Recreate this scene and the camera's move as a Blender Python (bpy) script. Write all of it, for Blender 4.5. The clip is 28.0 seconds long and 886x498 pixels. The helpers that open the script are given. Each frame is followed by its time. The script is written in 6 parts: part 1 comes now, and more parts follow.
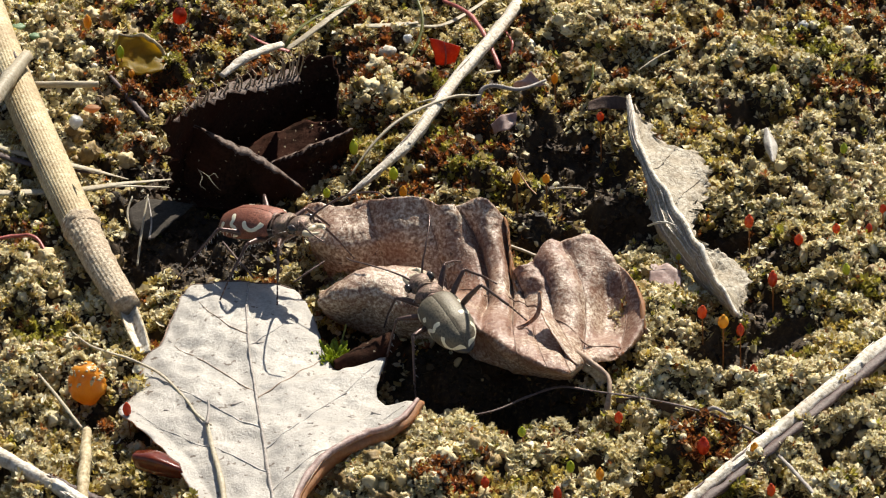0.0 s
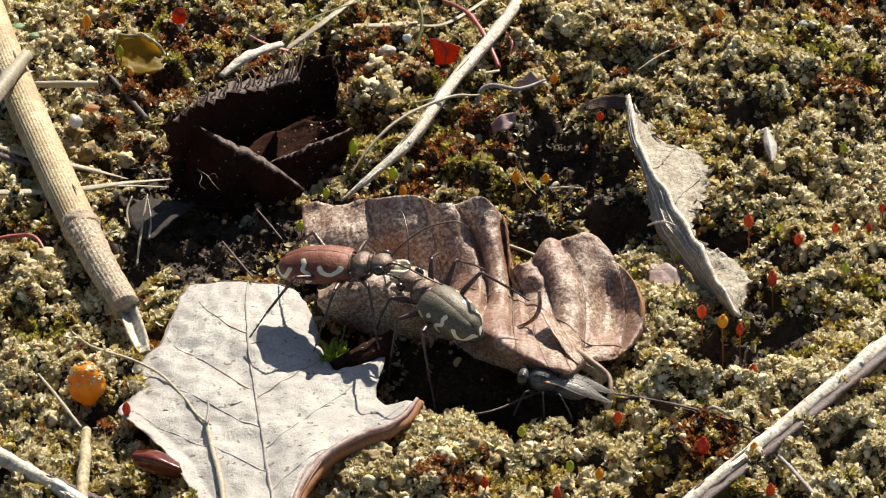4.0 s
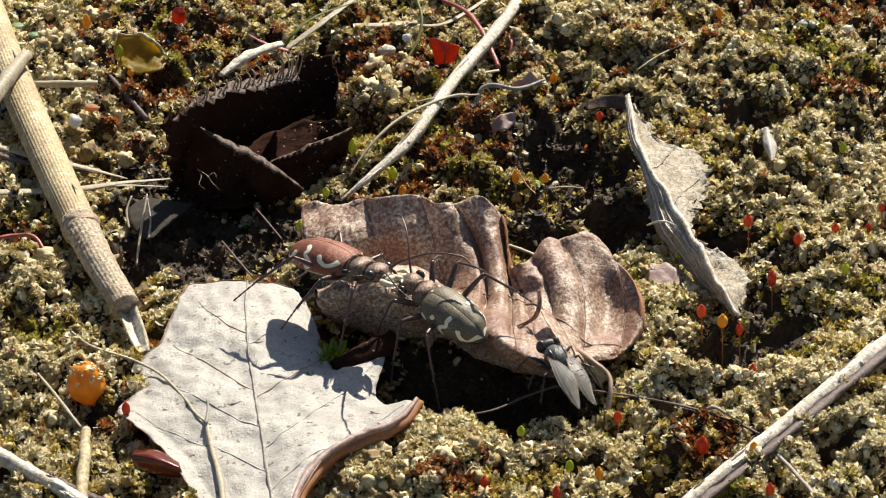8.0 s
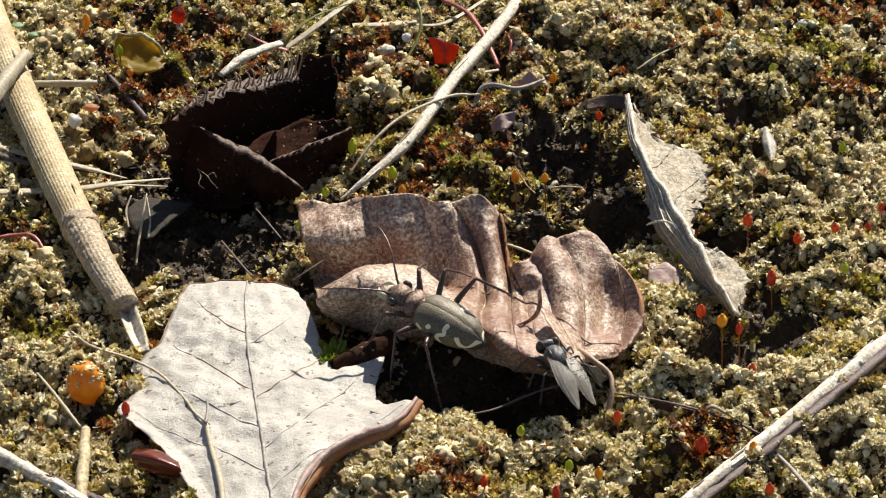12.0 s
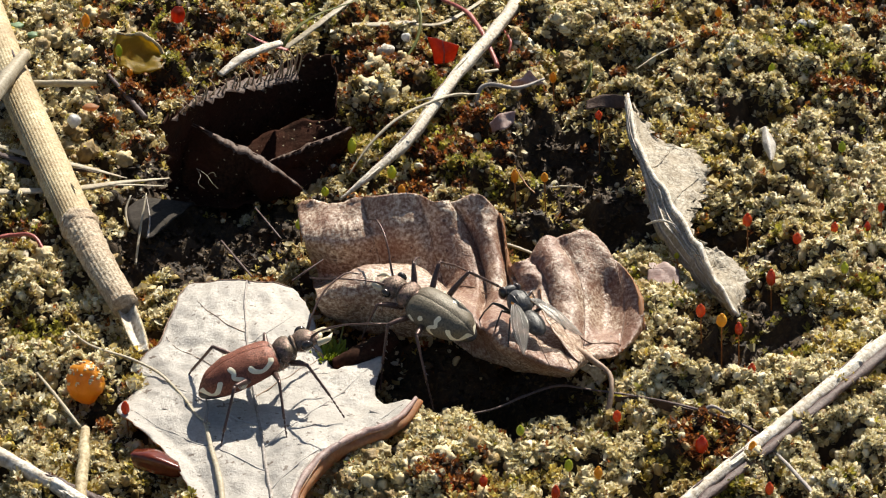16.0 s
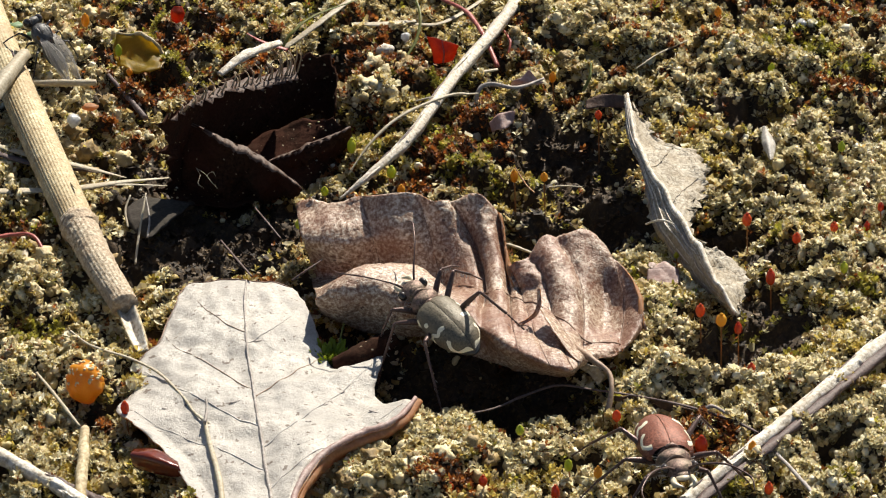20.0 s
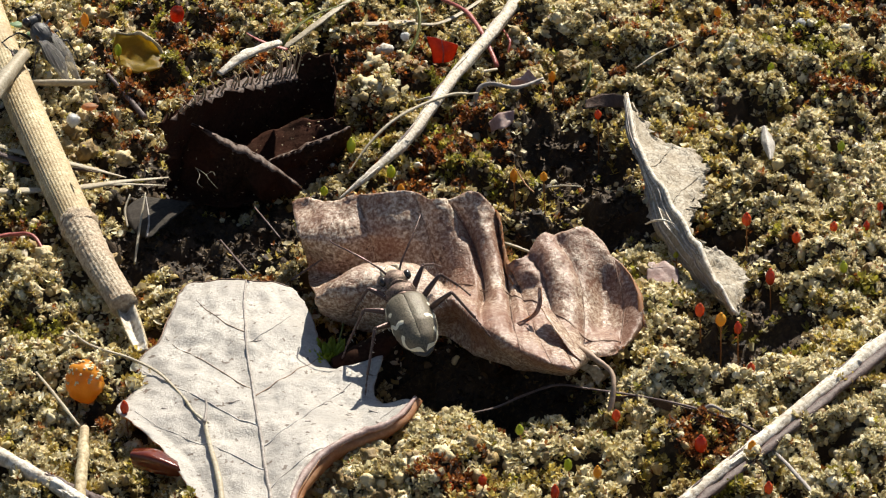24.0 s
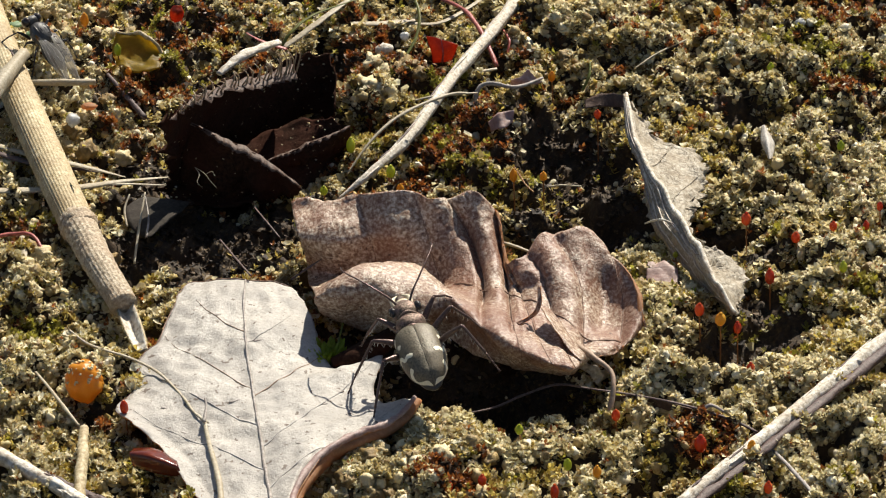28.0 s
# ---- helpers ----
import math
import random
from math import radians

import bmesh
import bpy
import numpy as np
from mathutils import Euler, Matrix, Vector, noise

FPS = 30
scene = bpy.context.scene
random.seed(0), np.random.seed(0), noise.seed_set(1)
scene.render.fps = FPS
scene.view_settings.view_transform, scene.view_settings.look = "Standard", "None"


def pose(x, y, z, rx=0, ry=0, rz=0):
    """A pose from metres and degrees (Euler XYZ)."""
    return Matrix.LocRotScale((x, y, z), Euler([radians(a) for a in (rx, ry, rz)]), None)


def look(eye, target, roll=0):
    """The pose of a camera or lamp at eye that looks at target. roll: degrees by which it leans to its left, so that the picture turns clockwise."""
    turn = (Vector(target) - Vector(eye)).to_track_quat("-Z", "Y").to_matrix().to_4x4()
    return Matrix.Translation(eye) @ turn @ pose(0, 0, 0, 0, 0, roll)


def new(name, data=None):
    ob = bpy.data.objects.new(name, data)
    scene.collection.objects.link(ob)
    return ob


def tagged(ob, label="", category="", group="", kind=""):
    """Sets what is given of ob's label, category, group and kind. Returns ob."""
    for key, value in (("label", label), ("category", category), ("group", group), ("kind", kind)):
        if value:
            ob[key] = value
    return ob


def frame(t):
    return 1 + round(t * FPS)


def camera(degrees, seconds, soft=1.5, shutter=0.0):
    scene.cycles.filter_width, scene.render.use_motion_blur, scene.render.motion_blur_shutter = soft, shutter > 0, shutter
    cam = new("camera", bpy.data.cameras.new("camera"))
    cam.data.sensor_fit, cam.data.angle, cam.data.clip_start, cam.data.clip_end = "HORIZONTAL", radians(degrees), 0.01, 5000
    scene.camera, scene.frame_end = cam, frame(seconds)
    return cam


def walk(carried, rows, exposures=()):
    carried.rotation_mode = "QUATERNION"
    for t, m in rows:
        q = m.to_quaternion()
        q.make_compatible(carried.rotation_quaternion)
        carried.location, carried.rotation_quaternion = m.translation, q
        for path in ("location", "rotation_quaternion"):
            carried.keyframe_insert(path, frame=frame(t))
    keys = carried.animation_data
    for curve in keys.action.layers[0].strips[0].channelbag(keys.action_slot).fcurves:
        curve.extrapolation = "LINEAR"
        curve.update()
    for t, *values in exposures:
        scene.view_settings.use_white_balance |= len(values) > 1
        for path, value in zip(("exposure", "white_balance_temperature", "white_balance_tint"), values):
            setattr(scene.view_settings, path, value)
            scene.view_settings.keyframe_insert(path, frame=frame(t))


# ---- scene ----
# Forest floor seen close: sunlit moss and sand with dead leaves, two tiger beetles and a fly.
# Lengths below are in millimetres and turned into metres by MM.
MM = 0.001
cam = camera(14, 28.0, soft=1.15, shutter=0.07)
walk(cam, [(0, look((0, -0.3647, 0.2279), (0, 0, 0))),
           (28, look((0, -0.3647, 0.2279), (0.00034, -0.00051, 0)))],
     exposures=[(0, 0.77), (17, 0.8), (21.5, 0.77), (25, 0.73), (28, 0.65)])

# ---- light: low sun from behind the scene, clear sky ----
SUN_HIGH, SUN_TURN = radians(44), radians(22)
world = bpy.data.worlds.new("sky")
scene.world = world
world.use_nodes = True
sky = world.node_tree.nodes.new("ShaderNodeTexSky")
sky.sky_type, sky.sun_disc = "NISHITA", False
sky.sun_elevation, sky.sun_rotation = SUN_HIGH, SUN_TURN
world.node_tree.nodes["Background"].inputs[1].default_value = 0.05
world.node_tree.links.new(sky.outputs[0], world.node_tree.nodes["Background"].inputs[0])
sun = new("sun", bpy.data.lights.new("sun", "SUN"))
sun.data.energy, sun.data.angle, sun.data.color = 5.0, radians(0.5), (1.0, 0.927, 0.795)
to_sun = Vector((math.sin(SUN_TURN) * math.cos(SUN_HIGH), math.cos(SUN_TURN) * math.cos(SUN_HIGH), math.sin(SUN_HIGH)))
sun.matrix_world = look(to_sun, (0, 0, 0))

# ---- materials ----
def node(tree, kind, **values):
    n = tree.nodes.new(kind)
    for key, value in values.items():
        n.inputs[key.replace("_", " ")].default_value = value
    return n


def ramp(tree, source, stops):
    """A colour ramp over source; stops: (position, r, g, b)."""
    r = tree.nodes.new("ShaderNodeValToRGB")
    while len(r.color_ramp.elements) < len(stops):
        r.color_ramp.elements.new(0.5)
    for e, (at, *rgb) in zip(r.color_ramp.elements, stops):
        e.position, e.color = at, (*rgb, 1)
    tree.links.new(source, r.inputs[0])
    return r.outputs[0]


def blend(tree, factor, a, b, way="MIX"):
    m = tree.nodes.new("ShaderNodeMix")
    m.data_type, m.blend_type = "RGBA", way
    for socket, value in ((m.inputs[0], factor), (m.inputs[6], a), (m.inputs[7], b)):
        if isinstance(value, (int, float)):
            socket.default_value = value
        elif isinstance(value, tuple):
            socket.default_value = (*value, 1)
        else:
            tree.links.new(value, socket)
    return m.outputs[2]


def noise_at(tree, size, detail=4.0, rough=0.6, stretch=(1, 1, 1)):
    """Noise with features of about size millimetres, in the object's own space."""
    at = tree.nodes.new("ShaderNodeTexCoord")
    mapping = node(tree, "ShaderNodeMapping", Scale=stretch)
    tree.links.new(at.outputs["Object"], mapping.inputs[0])
    n = node(tree, "ShaderNodeTexNoise", Scale=1 / (size * MM), Detail=detail, Roughness=rough)
    tree.links.new(mapping.outputs[0], n.inputs[0])
    return n.outputs[0]


def surface(name, stops, grain=0.5, coarse=6.0, mottle=(0.5, 0.5, 0.5), amount=0.35, rough=0.7, bump=0.5, metal=0.0,
            through_light=None, share=0.35, vary="", stretch=(1, 1, 1), specular=0.4, coat=0.0, spots=None, cells=0.0, tint=0.13, alpha=1.0):
    """A worn natural surface: fine grain coloured by stops, coarse mottling over it, bump, and light that shines through."""
    m = bpy.data.materials.new(name)
    m.use_nodes = True
    tree = m.node_tree
    bsdf = tree.nodes["Principled BSDF"]
    fine = noise_at(tree, grain, 5, 0.65, stretch)
    wide = noise_at(tree, coarse, 3, 0.55)
    source = fine
    if vary:
        if vary == "island":
            chance = tree.nodes.new("ShaderNodeNewGeometry").outputs["Random Per Island"]
        else:
            chance = tree.nodes.new("ShaderNodeObjectInfo").outputs["Random"]
        mix = node(tree, "ShaderNodeMix", Factor=0.7)
        tree.links.new(fine, mix.inputs[2])
        tree.links.new(chance, mix.inputs[3])
        source = mix.outputs[0]
    colour = ramp(tree, source, stops)
    patch = ramp(tree, wide, [(0.38, 0, 0, 0), (0.62, 1, 1, 1)])
    scaled = node(tree, "ShaderNodeMath")
    scaled.operation = "MULTIPLY"
    tree.links.new(patch, scaled.inputs[0])
    scaled.inputs[1].default_value = amount
    colour = blend(tree, scaled.outputs[0], colour, mottle)
    if spots:
        size, threshold, dark = spots
        mask = ramp(tree, noise_at(tree, size, 2, 0.5), [(threshold, 0, 0, 0), (threshold + 0.04, 1, 1, 1)])
        colour = blend(tree, mask, colour, dark)
    height = fine
    if cells:
        at = tree.nodes.new("ShaderNodeTexCoord")
        v = node(tree, "ShaderNodeTexVoronoi", Scale=1 / (cells * MM))
        v.feature = "DISTANCE_TO_EDGE"
        tree.links.new(at.outputs["Object"], v.inputs[0])
        net = ramp(tree, v.outputs[0], [(0.0, 0, 0, 0), (0.16, 1, 1, 1)])
        colour = blend(tree, tint, colour, net, "MULTIPLY")
        mixed = node(tree, "ShaderNodeMix", Factor=2.5 * tint)
        tree.links.new(fine, mixed.inputs[2])
        tree.links.new(net, mixed.inputs[3])
        height = mixed.outputs[0]
    tree.links.new(colour, bsdf.inputs["Base Color"])
    relief = node(tree, "ShaderNodeBump", Strength=bump, Distance=grain * 0.35 * MM)
    tree.links.new(height, relief.inputs["Height"])
    tree.links.new(relief.outputs[0], bsdf.inputs["Normal"])
    bsdf.inputs["Roughness"].default_value = rough
    bsdf.inputs["Metallic"].default_value = metal
    bsdf.inputs["Specular IOR Level"].default_value = specular
    bsdf.inputs["Coat Weight"].default_value = coat
    bsdf.inputs["Alpha"].default_value = alpha
    if through_light:
        t = tree.nodes.new("ShaderNodeBsdfTranslucent")
        tint = blend(tree, 0.5, colour, through_light)
        tree.links.new(tint, t.inputs[0])
        mix = node(tree, "ShaderNodeMixShader", Fac=share)
        tree.links.new(bsdf.outputs[0], mix.inputs[1])
        tree.links.new(t.outputs[0], mix.inputs[2])
        tree.links.new(mix.outputs[0], tree.nodes["Material Output"].inputs[0])
    return m


SOIL = surface("soil", [(0.4, 0.012, 0.007, 0.003), (0.58, 0.045, 0.027, 0.01), (0.75, 0.2, 0.14, 0.06)], 0.45, 5, (0.06, 0.032, 0.01), 0.5, 0.75, 0.9)
SAND = surface("sand_crumbs", [(0.18, 0.22, 0.14, 0.06), (0.36, 0.5, 0.39, 0.19), (0.56, 0.68, 0.57, 0.33), (0.75, 0.78, 0.7, 0.48), (0.9, 0.84, 0.8, 0.68)],
               0.22, 7, (0.46, 0.33, 0.12), 0.35, 0.5, 0.9, vary="island")
FLAKES = surface("lichen_flakes", [(0.24, 0.09, 0.05, 0.014), (0.4, 0.42, 0.3, 0.085), (0.56, 0.8, 0.67, 0.3), (0.74, 0.9, 0.86, 0.64)],
                 0.25, 6, (0.36, 0.22, 0.065), 0.4, 0.45, 0.6, vary="island", through_light=(0.85, 0.7, 0.32), share=0.4)
PALE_FLAKES = surface("pale_lichen", [(0.24, 0.32, 0.24, 0.1), (0.45, 0.8, 0.73, 0.46), (0.7, 0.9, 0.88, 0.74)],
                      0.25, 5, (0.62, 0.53, 0.24), 0.4, 0.5, 0.6, vary="island", through_light=(0.95, 0.88, 0.58), share=0.5)
MOSS = surface("olive_moss", [(0.24, 0.09, 0.05, 0.01), (0.45, 0.4, 0.29, 0.045), (0.64, 0.7, 0.6, 0.16), (0.8, 0.82, 0.75, 0.42)],
               0.3, 8, (0.25, 0.13, 0.03), 0.35, 0.45, 0.3, vary="island", through_light=(0.75, 0.58, 0.14), share=0.42)
PALE_MOSS = surface("pale_moss", [(0.24, 0.16, 0.11, 0.045), (0.5, 0.62, 0.53, 0.28), (0.7, 0.84, 0.79, 0.58)],
                    0.3, 8, (0.34, 0.26, 0.12), 0.35, 0.5, 0.3, vary="island", through_light=(0.8, 0.72, 0.4), share=0.38)
GREEN_MOSS = surface("yellow_green_moss", [(0.2, 0.08, 0.075, 0.012), (0.5, 0.27, 0.24, 0.035), (0.8, 0.5, 0.46, 0.12)],
                     0.3, 5, (0.24, 0.16, 0.025), 0.4, 0.4, 0.3, vary="island", through_light=(0.5, 0.48, 0.05), share=0.4)
RUST = surface("rust_moss", [(0.2, 0.06, 0.018, 0.008), (0.5, 0.22, 0.062, 0.018), (0.8, 0.42, 0.22, 0.07)],
               0.3, 5, (0.16, 0.06, 0.012), 0.5, 0.45, 0.3, vary="island", through_light=(0.6, 0.18, 0.03), share=0.38)
CRUMB = surface("soil_crumb", [(0.3, 0.2, 0.13, 0.05), (0.5, 0.45, 0.35, 0.17), (0.7, 0.66, 0.56, 0.34)], 0.3, 2, (0.4, 0.28, 0.1), 0.5, 0.6, 1.0, vary="object")
WEATHERED = surface("weathered_straw", [(0.32, 0.14, 0.1, 0.06), (0.5, 0.4, 0.32, 0.22), (0.68, 0.66, 0.58, 0.45)], 0.4, 3, (0.3, 0.2, 0.12), 0.5, 0.65, 1.0)
WHITE_LEAF = surface("bleached_leaf", [(0.3, 0.36, 0.325, 0.28), (0.5, 0.53, 0.495, 0.445), (0.72, 0.66, 0.635, 0.59)], 0.4, 6, (0.37, 0.345, 0.315), 0.7, 0.5, 0.9,
                     through_light=(0.6, 0.35, 0.15), share=0.12, cells=0.4, tint=0.05, spots=(0.9, 0.66, (0.18, 0.145, 0.12)), specular=0.35)
LEAF_BACK = surface("leaf_underside", [(0.3, 0.46, 0.24, 0.12), (0.7, 0.7, 0.46, 0.28)], 0.4, 4, (0.5, 0.22, 0.08), 0.5, 0.55, 0.6,
                    through_light=(0.85, 0.48, 0.22), share=0.6)
BROWN_LEAF = surface("brown_leaf", [(0.34, 0.13, 0.06, 0.033), (0.48, 0.36, 0.245, 0.165), (0.63, 0.8, 0.7, 0.565)], 0.4, 9, (0.17, 0.06, 0.032), 0.75, 0.45, 0.8,
                     through_light=(0.4, 0.12, 0.05), share=0.05, cells=0.45, tint=0.06, spots=(0.7, 0.67, (0.1, 0.05, 0.035)), specular=0.55)
VEIN = surface("leaf_vein", [(0.3, 0.25, 0.16, 0.1), (0.7, 0.45, 0.34, 0.25)], 0.3, 3, (0.2, 0.12, 0.08), 0.4, 0.6, 0.4)
LEAF_VEIN = surface("dark_leaf_vein", [(0.3, 0.11, 0.055, 0.035), (0.7, 0.3, 0.19, 0.13)], 0.3, 3, (0.08, 0.04, 0.03), 0.5, 0.6, 0.5)
VEIN_DARK = surface("grey_leaf_vein", [(0.3, 0.16, 0.13, 0.11), (0.7, 0.5, 0.46, 0.42)], 0.5, 3, (0.2, 0.17, 0.15), 0.5, 0.6, 0.4)
VEIN_PALE = surface("pale_vein", [(0.3, 0.4, 0.36, 0.33), (0.7, 0.62, 0.6, 0.57)], 0.5, 3, (0.3, 0.27, 0.24), 0.5, 0.6, 0.4)
# Leaf brown deepened so that the open inside looks shaded.
DARK_LEAF = surface("shaded_rotten_leaf", [(0.3, 0.01, 0.006, 0.004), (0.7, 0.05, 0.025, 0.016)], 0.4, 5, (0.05, 0.016, 0.01), 0.5, 0.9, 0.9, specular=0.05, spots=(0.5, 0.71, (0.36, 0.29, 0.2)))
# Grey leaf darkened in colour, in place of the shadow that misses it.
SHADED_LEAF = surface("shaded_grey_leaf", [(0.3, 0.022, 0.019, 0.015), (0.7, 0.06, 0.053, 0.043)], 0.4, 3, (0.06, 0.05, 0.045), 0.5, 0.85, 0.6, specular=0.1)
# Humus brown, darkened further to stand for shade near the leaves.
SHADE_HUMUS = surface("shade_dark_humus", [(0.2, 0.01, 0.006, 0.003), (0.55, 0.045, 0.025, 0.011), (0.85, 0.14, 0.09, 0.04)], 0.25, 5, (0.03, 0.014, 0.006), 0.5, 0.7, 0.8, vary="island")
PINK_LEAF = surface("pinkish_leaf_scrap", [(0.3, 0.32, 0.22, 0.19), (0.7, 0.62, 0.5, 0.46)], 0.4, 2, (0.3, 0.16, 0.14), 0.5, 0.5, 0.6, through_light=(0.6, 0.3, 0.25), share=0.25)
TOOTH = surface("pale_leaf_tooth", [(0.3, 0.2, 0.14, 0.08), (0.7, 0.5, 0.4, 0.27)], 0.3, 2, (0.3, 0.16, 0.06), 0.5, 0.5, 0.5)
# Paler brown that stands for light on the dark leaf's rims.
DARK_RIM = surface("lit_leaf_rim", [(0.3, 0.04, 0.024, 0.018), (0.7, 0.15, 0.095, 0.07)], 0.4, 3, (0.07, 0.035, 0.022), 0.6, 0.6, 0.8, specular=0.3)
GREY_LEAF = surface("grey_felted_leaf", [(0.3, 0.17, 0.13, 0.085), (0.5, 0.42, 0.37, 0.29), (0.7, 0.66, 0.61, 0.51)], 0.45, 3, (0.3, 0.23, 0.14), 0.5, 0.6, 1.0,
                    through_light=(0.5, 0.45, 0.3), share=0.12, cells=0.7, stretch=(1, 1, 1))
STRAW = surface("dry_straw", [(0.3, 0.24, 0.17, 0.08), (0.5, 0.5, 0.41, 0.24), (0.7, 0.7, 0.62, 0.43)], 0.5, 6, (0.26, 0.17, 0.08), 0.55, 0.6, 0.8, specular=0.4)
PALE_WOOD = surface("weathered_twig", [(0.32, 0.24, 0.19, 0.13), (0.48, 0.58, 0.53, 0.44), (0.65, 0.8, 0.77, 0.7)], 0.5, 5, (0.4, 0.31, 0.22), 0.4, 0.65, 0.9)
DARK_TWIG = surface("dark_twig", [(0.3, 0.04, 0.028, 0.026), (0.7, 0.16, 0.11, 0.1)], 0.4, 3, (0.1, 0.06, 0.05), 0.5, 0.6, 0.7)
GRASS_DRY = surface("dry_grass", [(0.3, 0.34, 0.28, 0.19), (0.7, 0.68, 0.62, 0.49)], 0.5, 5, (0.42, 0.34, 0.22), 0.5, 0.55, 0.5, through_light=(0.5, 0.45, 0.2), share=0.2)
GRASS_GREEN = surface("green_grass", [(0.3, 0.08, 0.1, 0.02), (0.7, 0.2, 0.22, 0.05)], 0.5, 5, (0.2, 0.16, 0.04), 0.4, 0.45, 0.4, through_light=(0.3, 0.4, 0.03), share=0.35)
RED_BIT = surface("red_leaf_bit", [(0.3, 0.2, 0.025, 0.01), (0.7, 0.45, 0.08, 0.03)], 0.4, 2, (0.2, 0.02, 0.01), 0.4, 0.4, 0.4, through_light=(0.9, 0.15, 0.03), share=0.5)
SCALE = surface("glossy_scale", [(0.3, 0.1, 0.015, 0.007), (0.7, 0.26, 0.05, 0.015)], 0.5, 2, (0.06, 0.012, 0.008), 0.5, 0.22, 0.3, through_light=(0.6, 0.12, 0.02), share=0.25, coat=0.5)
RED_STEM = surface("red_stem", [(0.3, 0.2, 0.04, 0.03), (0.7, 0.42, 0.12, 0.1)], 0.4, 3, (0.25, 0.07, 0.05), 0.4, 0.4, 0.4)
CAP_RED = surface("red_capsule", [(0.3, 0.4, 0.04, 0.012), (0.7, 0.66, 0.13, 0.03)], 0.4, 1.0, (0.5, 0.12, 0.03), 0.4, 0.25, 0.2, through_light=(0.9, 0.12, 0.02), share=0.4, vary="object", coat=0.3)
CAP_YELLOW = surface("yellow_capsule", [(0.3, 0.6, 0.3, 0.02), (0.7, 0.72, 0.42, 0.04)], 0.4, 1.0, (0.6, 0.2, 0.02), 0.4, 0.3, 0.2, through_light=(0.9, 0.5, 0.03), share=0.4, vary="object", coat=0.3)
CAP_GREEN = surface("green_capsule", [(0.3, 0.32, 0.34, 0.025), (0.7, 0.54, 0.5, 0.05)], 0.4, 1.0, (0.45, 0.45, 0.05), 0.4, 0.3, 0.2, through_light=(0.5, 0.7, 0.05), share=0.4, vary="object", coat=0.3)
SETA = surface("capsule_stalk", [(0.3, 0.2, 0.06, 0.02), (0.7, 0.35, 0.14, 0.04)], 0.4, 2, (0.3, 0.2, 0.05), 0.4, 0.4, 0.2)
ORANGE = surface("orange_gall", [(0.3, 0.6, 0.2, 0.008), (0.7, 0.78, 0.34, 0.02)], 0.7, 3, (0.78, 0.42, 0.05), 0.4, 0.3, 0.4, through_light=(0.95, 0.45, 0.02), share=0.4, coat=0.4)
TUFT = surface("bright_moss_tuft", [(0.3, 0.24, 0.3, 0.02), (0.7, 0.5, 0.55, 0.06)], 0.3, 2, (0.3, 0.3, 0.03), 0.4, 0.4, 0.3, through_light=(0.6, 0.7, 0.05), share=0.45, vary="object")
QUARTZ = surface("quartz_grain", [(0.3, 0.55, 0.55, 0.52), (0.7, 0.8, 0.8, 0.78)], 0.4, 1.5, (0.6, 0.6, 0.6), 0.4, 0.2, 0.3, through_light=(0.8, 0.8, 0.8), share=0.3, coat=0.6)
GREEN_BIT = surface("green_leaflet", [(0.3, 0.12, 0.2, 0.1), (0.7, 0.3, 0.42, 0.24)], 0.4, 2, (0.3, 0.4, 0.25), 0.4, 0.5, 0.4, through_light=(0.3, 0.5, 0.2), share=0.3)
YELLOW_LEAF = surface("yellow_leaf", [(0.3, 0.28, 0.19, 0.015), (0.7, 0.5, 0.38, 0.05)], 0.4, 3, (0.2, 0.12, 0.01), 0.5, 0.45, 0.4, through_light=(0.9, 0.65, 0.05), share=0.65)
# insects
ELYTRON_OLIVE = surface("olive_bronze_wing_case", [(0.38, 0.07, 0.059, 0.037), (0.6, 0.18, 0.155, 0.107)], 0.2, 2.5, (0.12, 0.085, 0.05), 0.5, 0.48, 0.9, metal=0.1, specular=0.5)
ELYTRON_RED = surface("red_bronze_wing_case", [(0.38, 0.1, 0.034, 0.02), (0.6, 0.32, 0.115, 0.07)], 0.2, 2.5, (0.14, 0.04, 0.022), 0.55, 0.5, 1.0, metal=0.15, specular=0.35)
MARKING = surface("cream_marking", [(0.3, 0.72, 0.65, 0.47), (0.7, 0.84, 0.79, 0.62)], 0.2, 1, (0.76, 0.7, 0.52), 0.3, 0.5, 0.2)
BRONZE = surface("bronze_shell", [(0.36, 0.045, 0.03, 0.022), (0.62, 0.3, 0.19, 0.15)], 0.25, 1.5, (0.14, 0.12, 0.07), 0.5, 0.45, 1.0, metal=0.3)
BLACK_SHELL = surface("dark_shell", [(0.3, 0.012, 0.011, 0.012), (0.7, 0.04, 0.036, 0.034)], 0.2, 1, (0.03, 0.02, 0.018), 0.4, 0.3, 0.4, specular=0.6)
EYE_DARK = surface("dark_eye", [(0.3, 0.015, 0.012, 0.01), (0.7, 0.05, 0.04, 0.03)], 0.15, 1, (0.04, 0.02, 0.015), 0.4, 0.2, 0.2, coat=0.5)
JAW = surface("pale_jaw", [(0.3, 0.5, 0.42, 0.28), (0.7, 0.72, 0.66, 0.5)], 0.3, 1, (0.5, 0.4, 0.25), 0.3, 0.35, 0.2)
LEG = surface("bronze_leg", [(0.3, 0.035, 0.024, 0.022), (0.7, 0.18, 0.11, 0.09)], 0.2, 1.5, (0.08, 0.045, 0.04), 0.5, 0.35, 0.4, metal=0.3)
HAIR = surface("pale_hair", [(0.3, 0.45, 0.42, 0.38), (0.7, 0.7, 0.68, 0.64)], 0.2, 1, (0.5, 0.5, 0.5), 0.3, 0.5, 0.1)
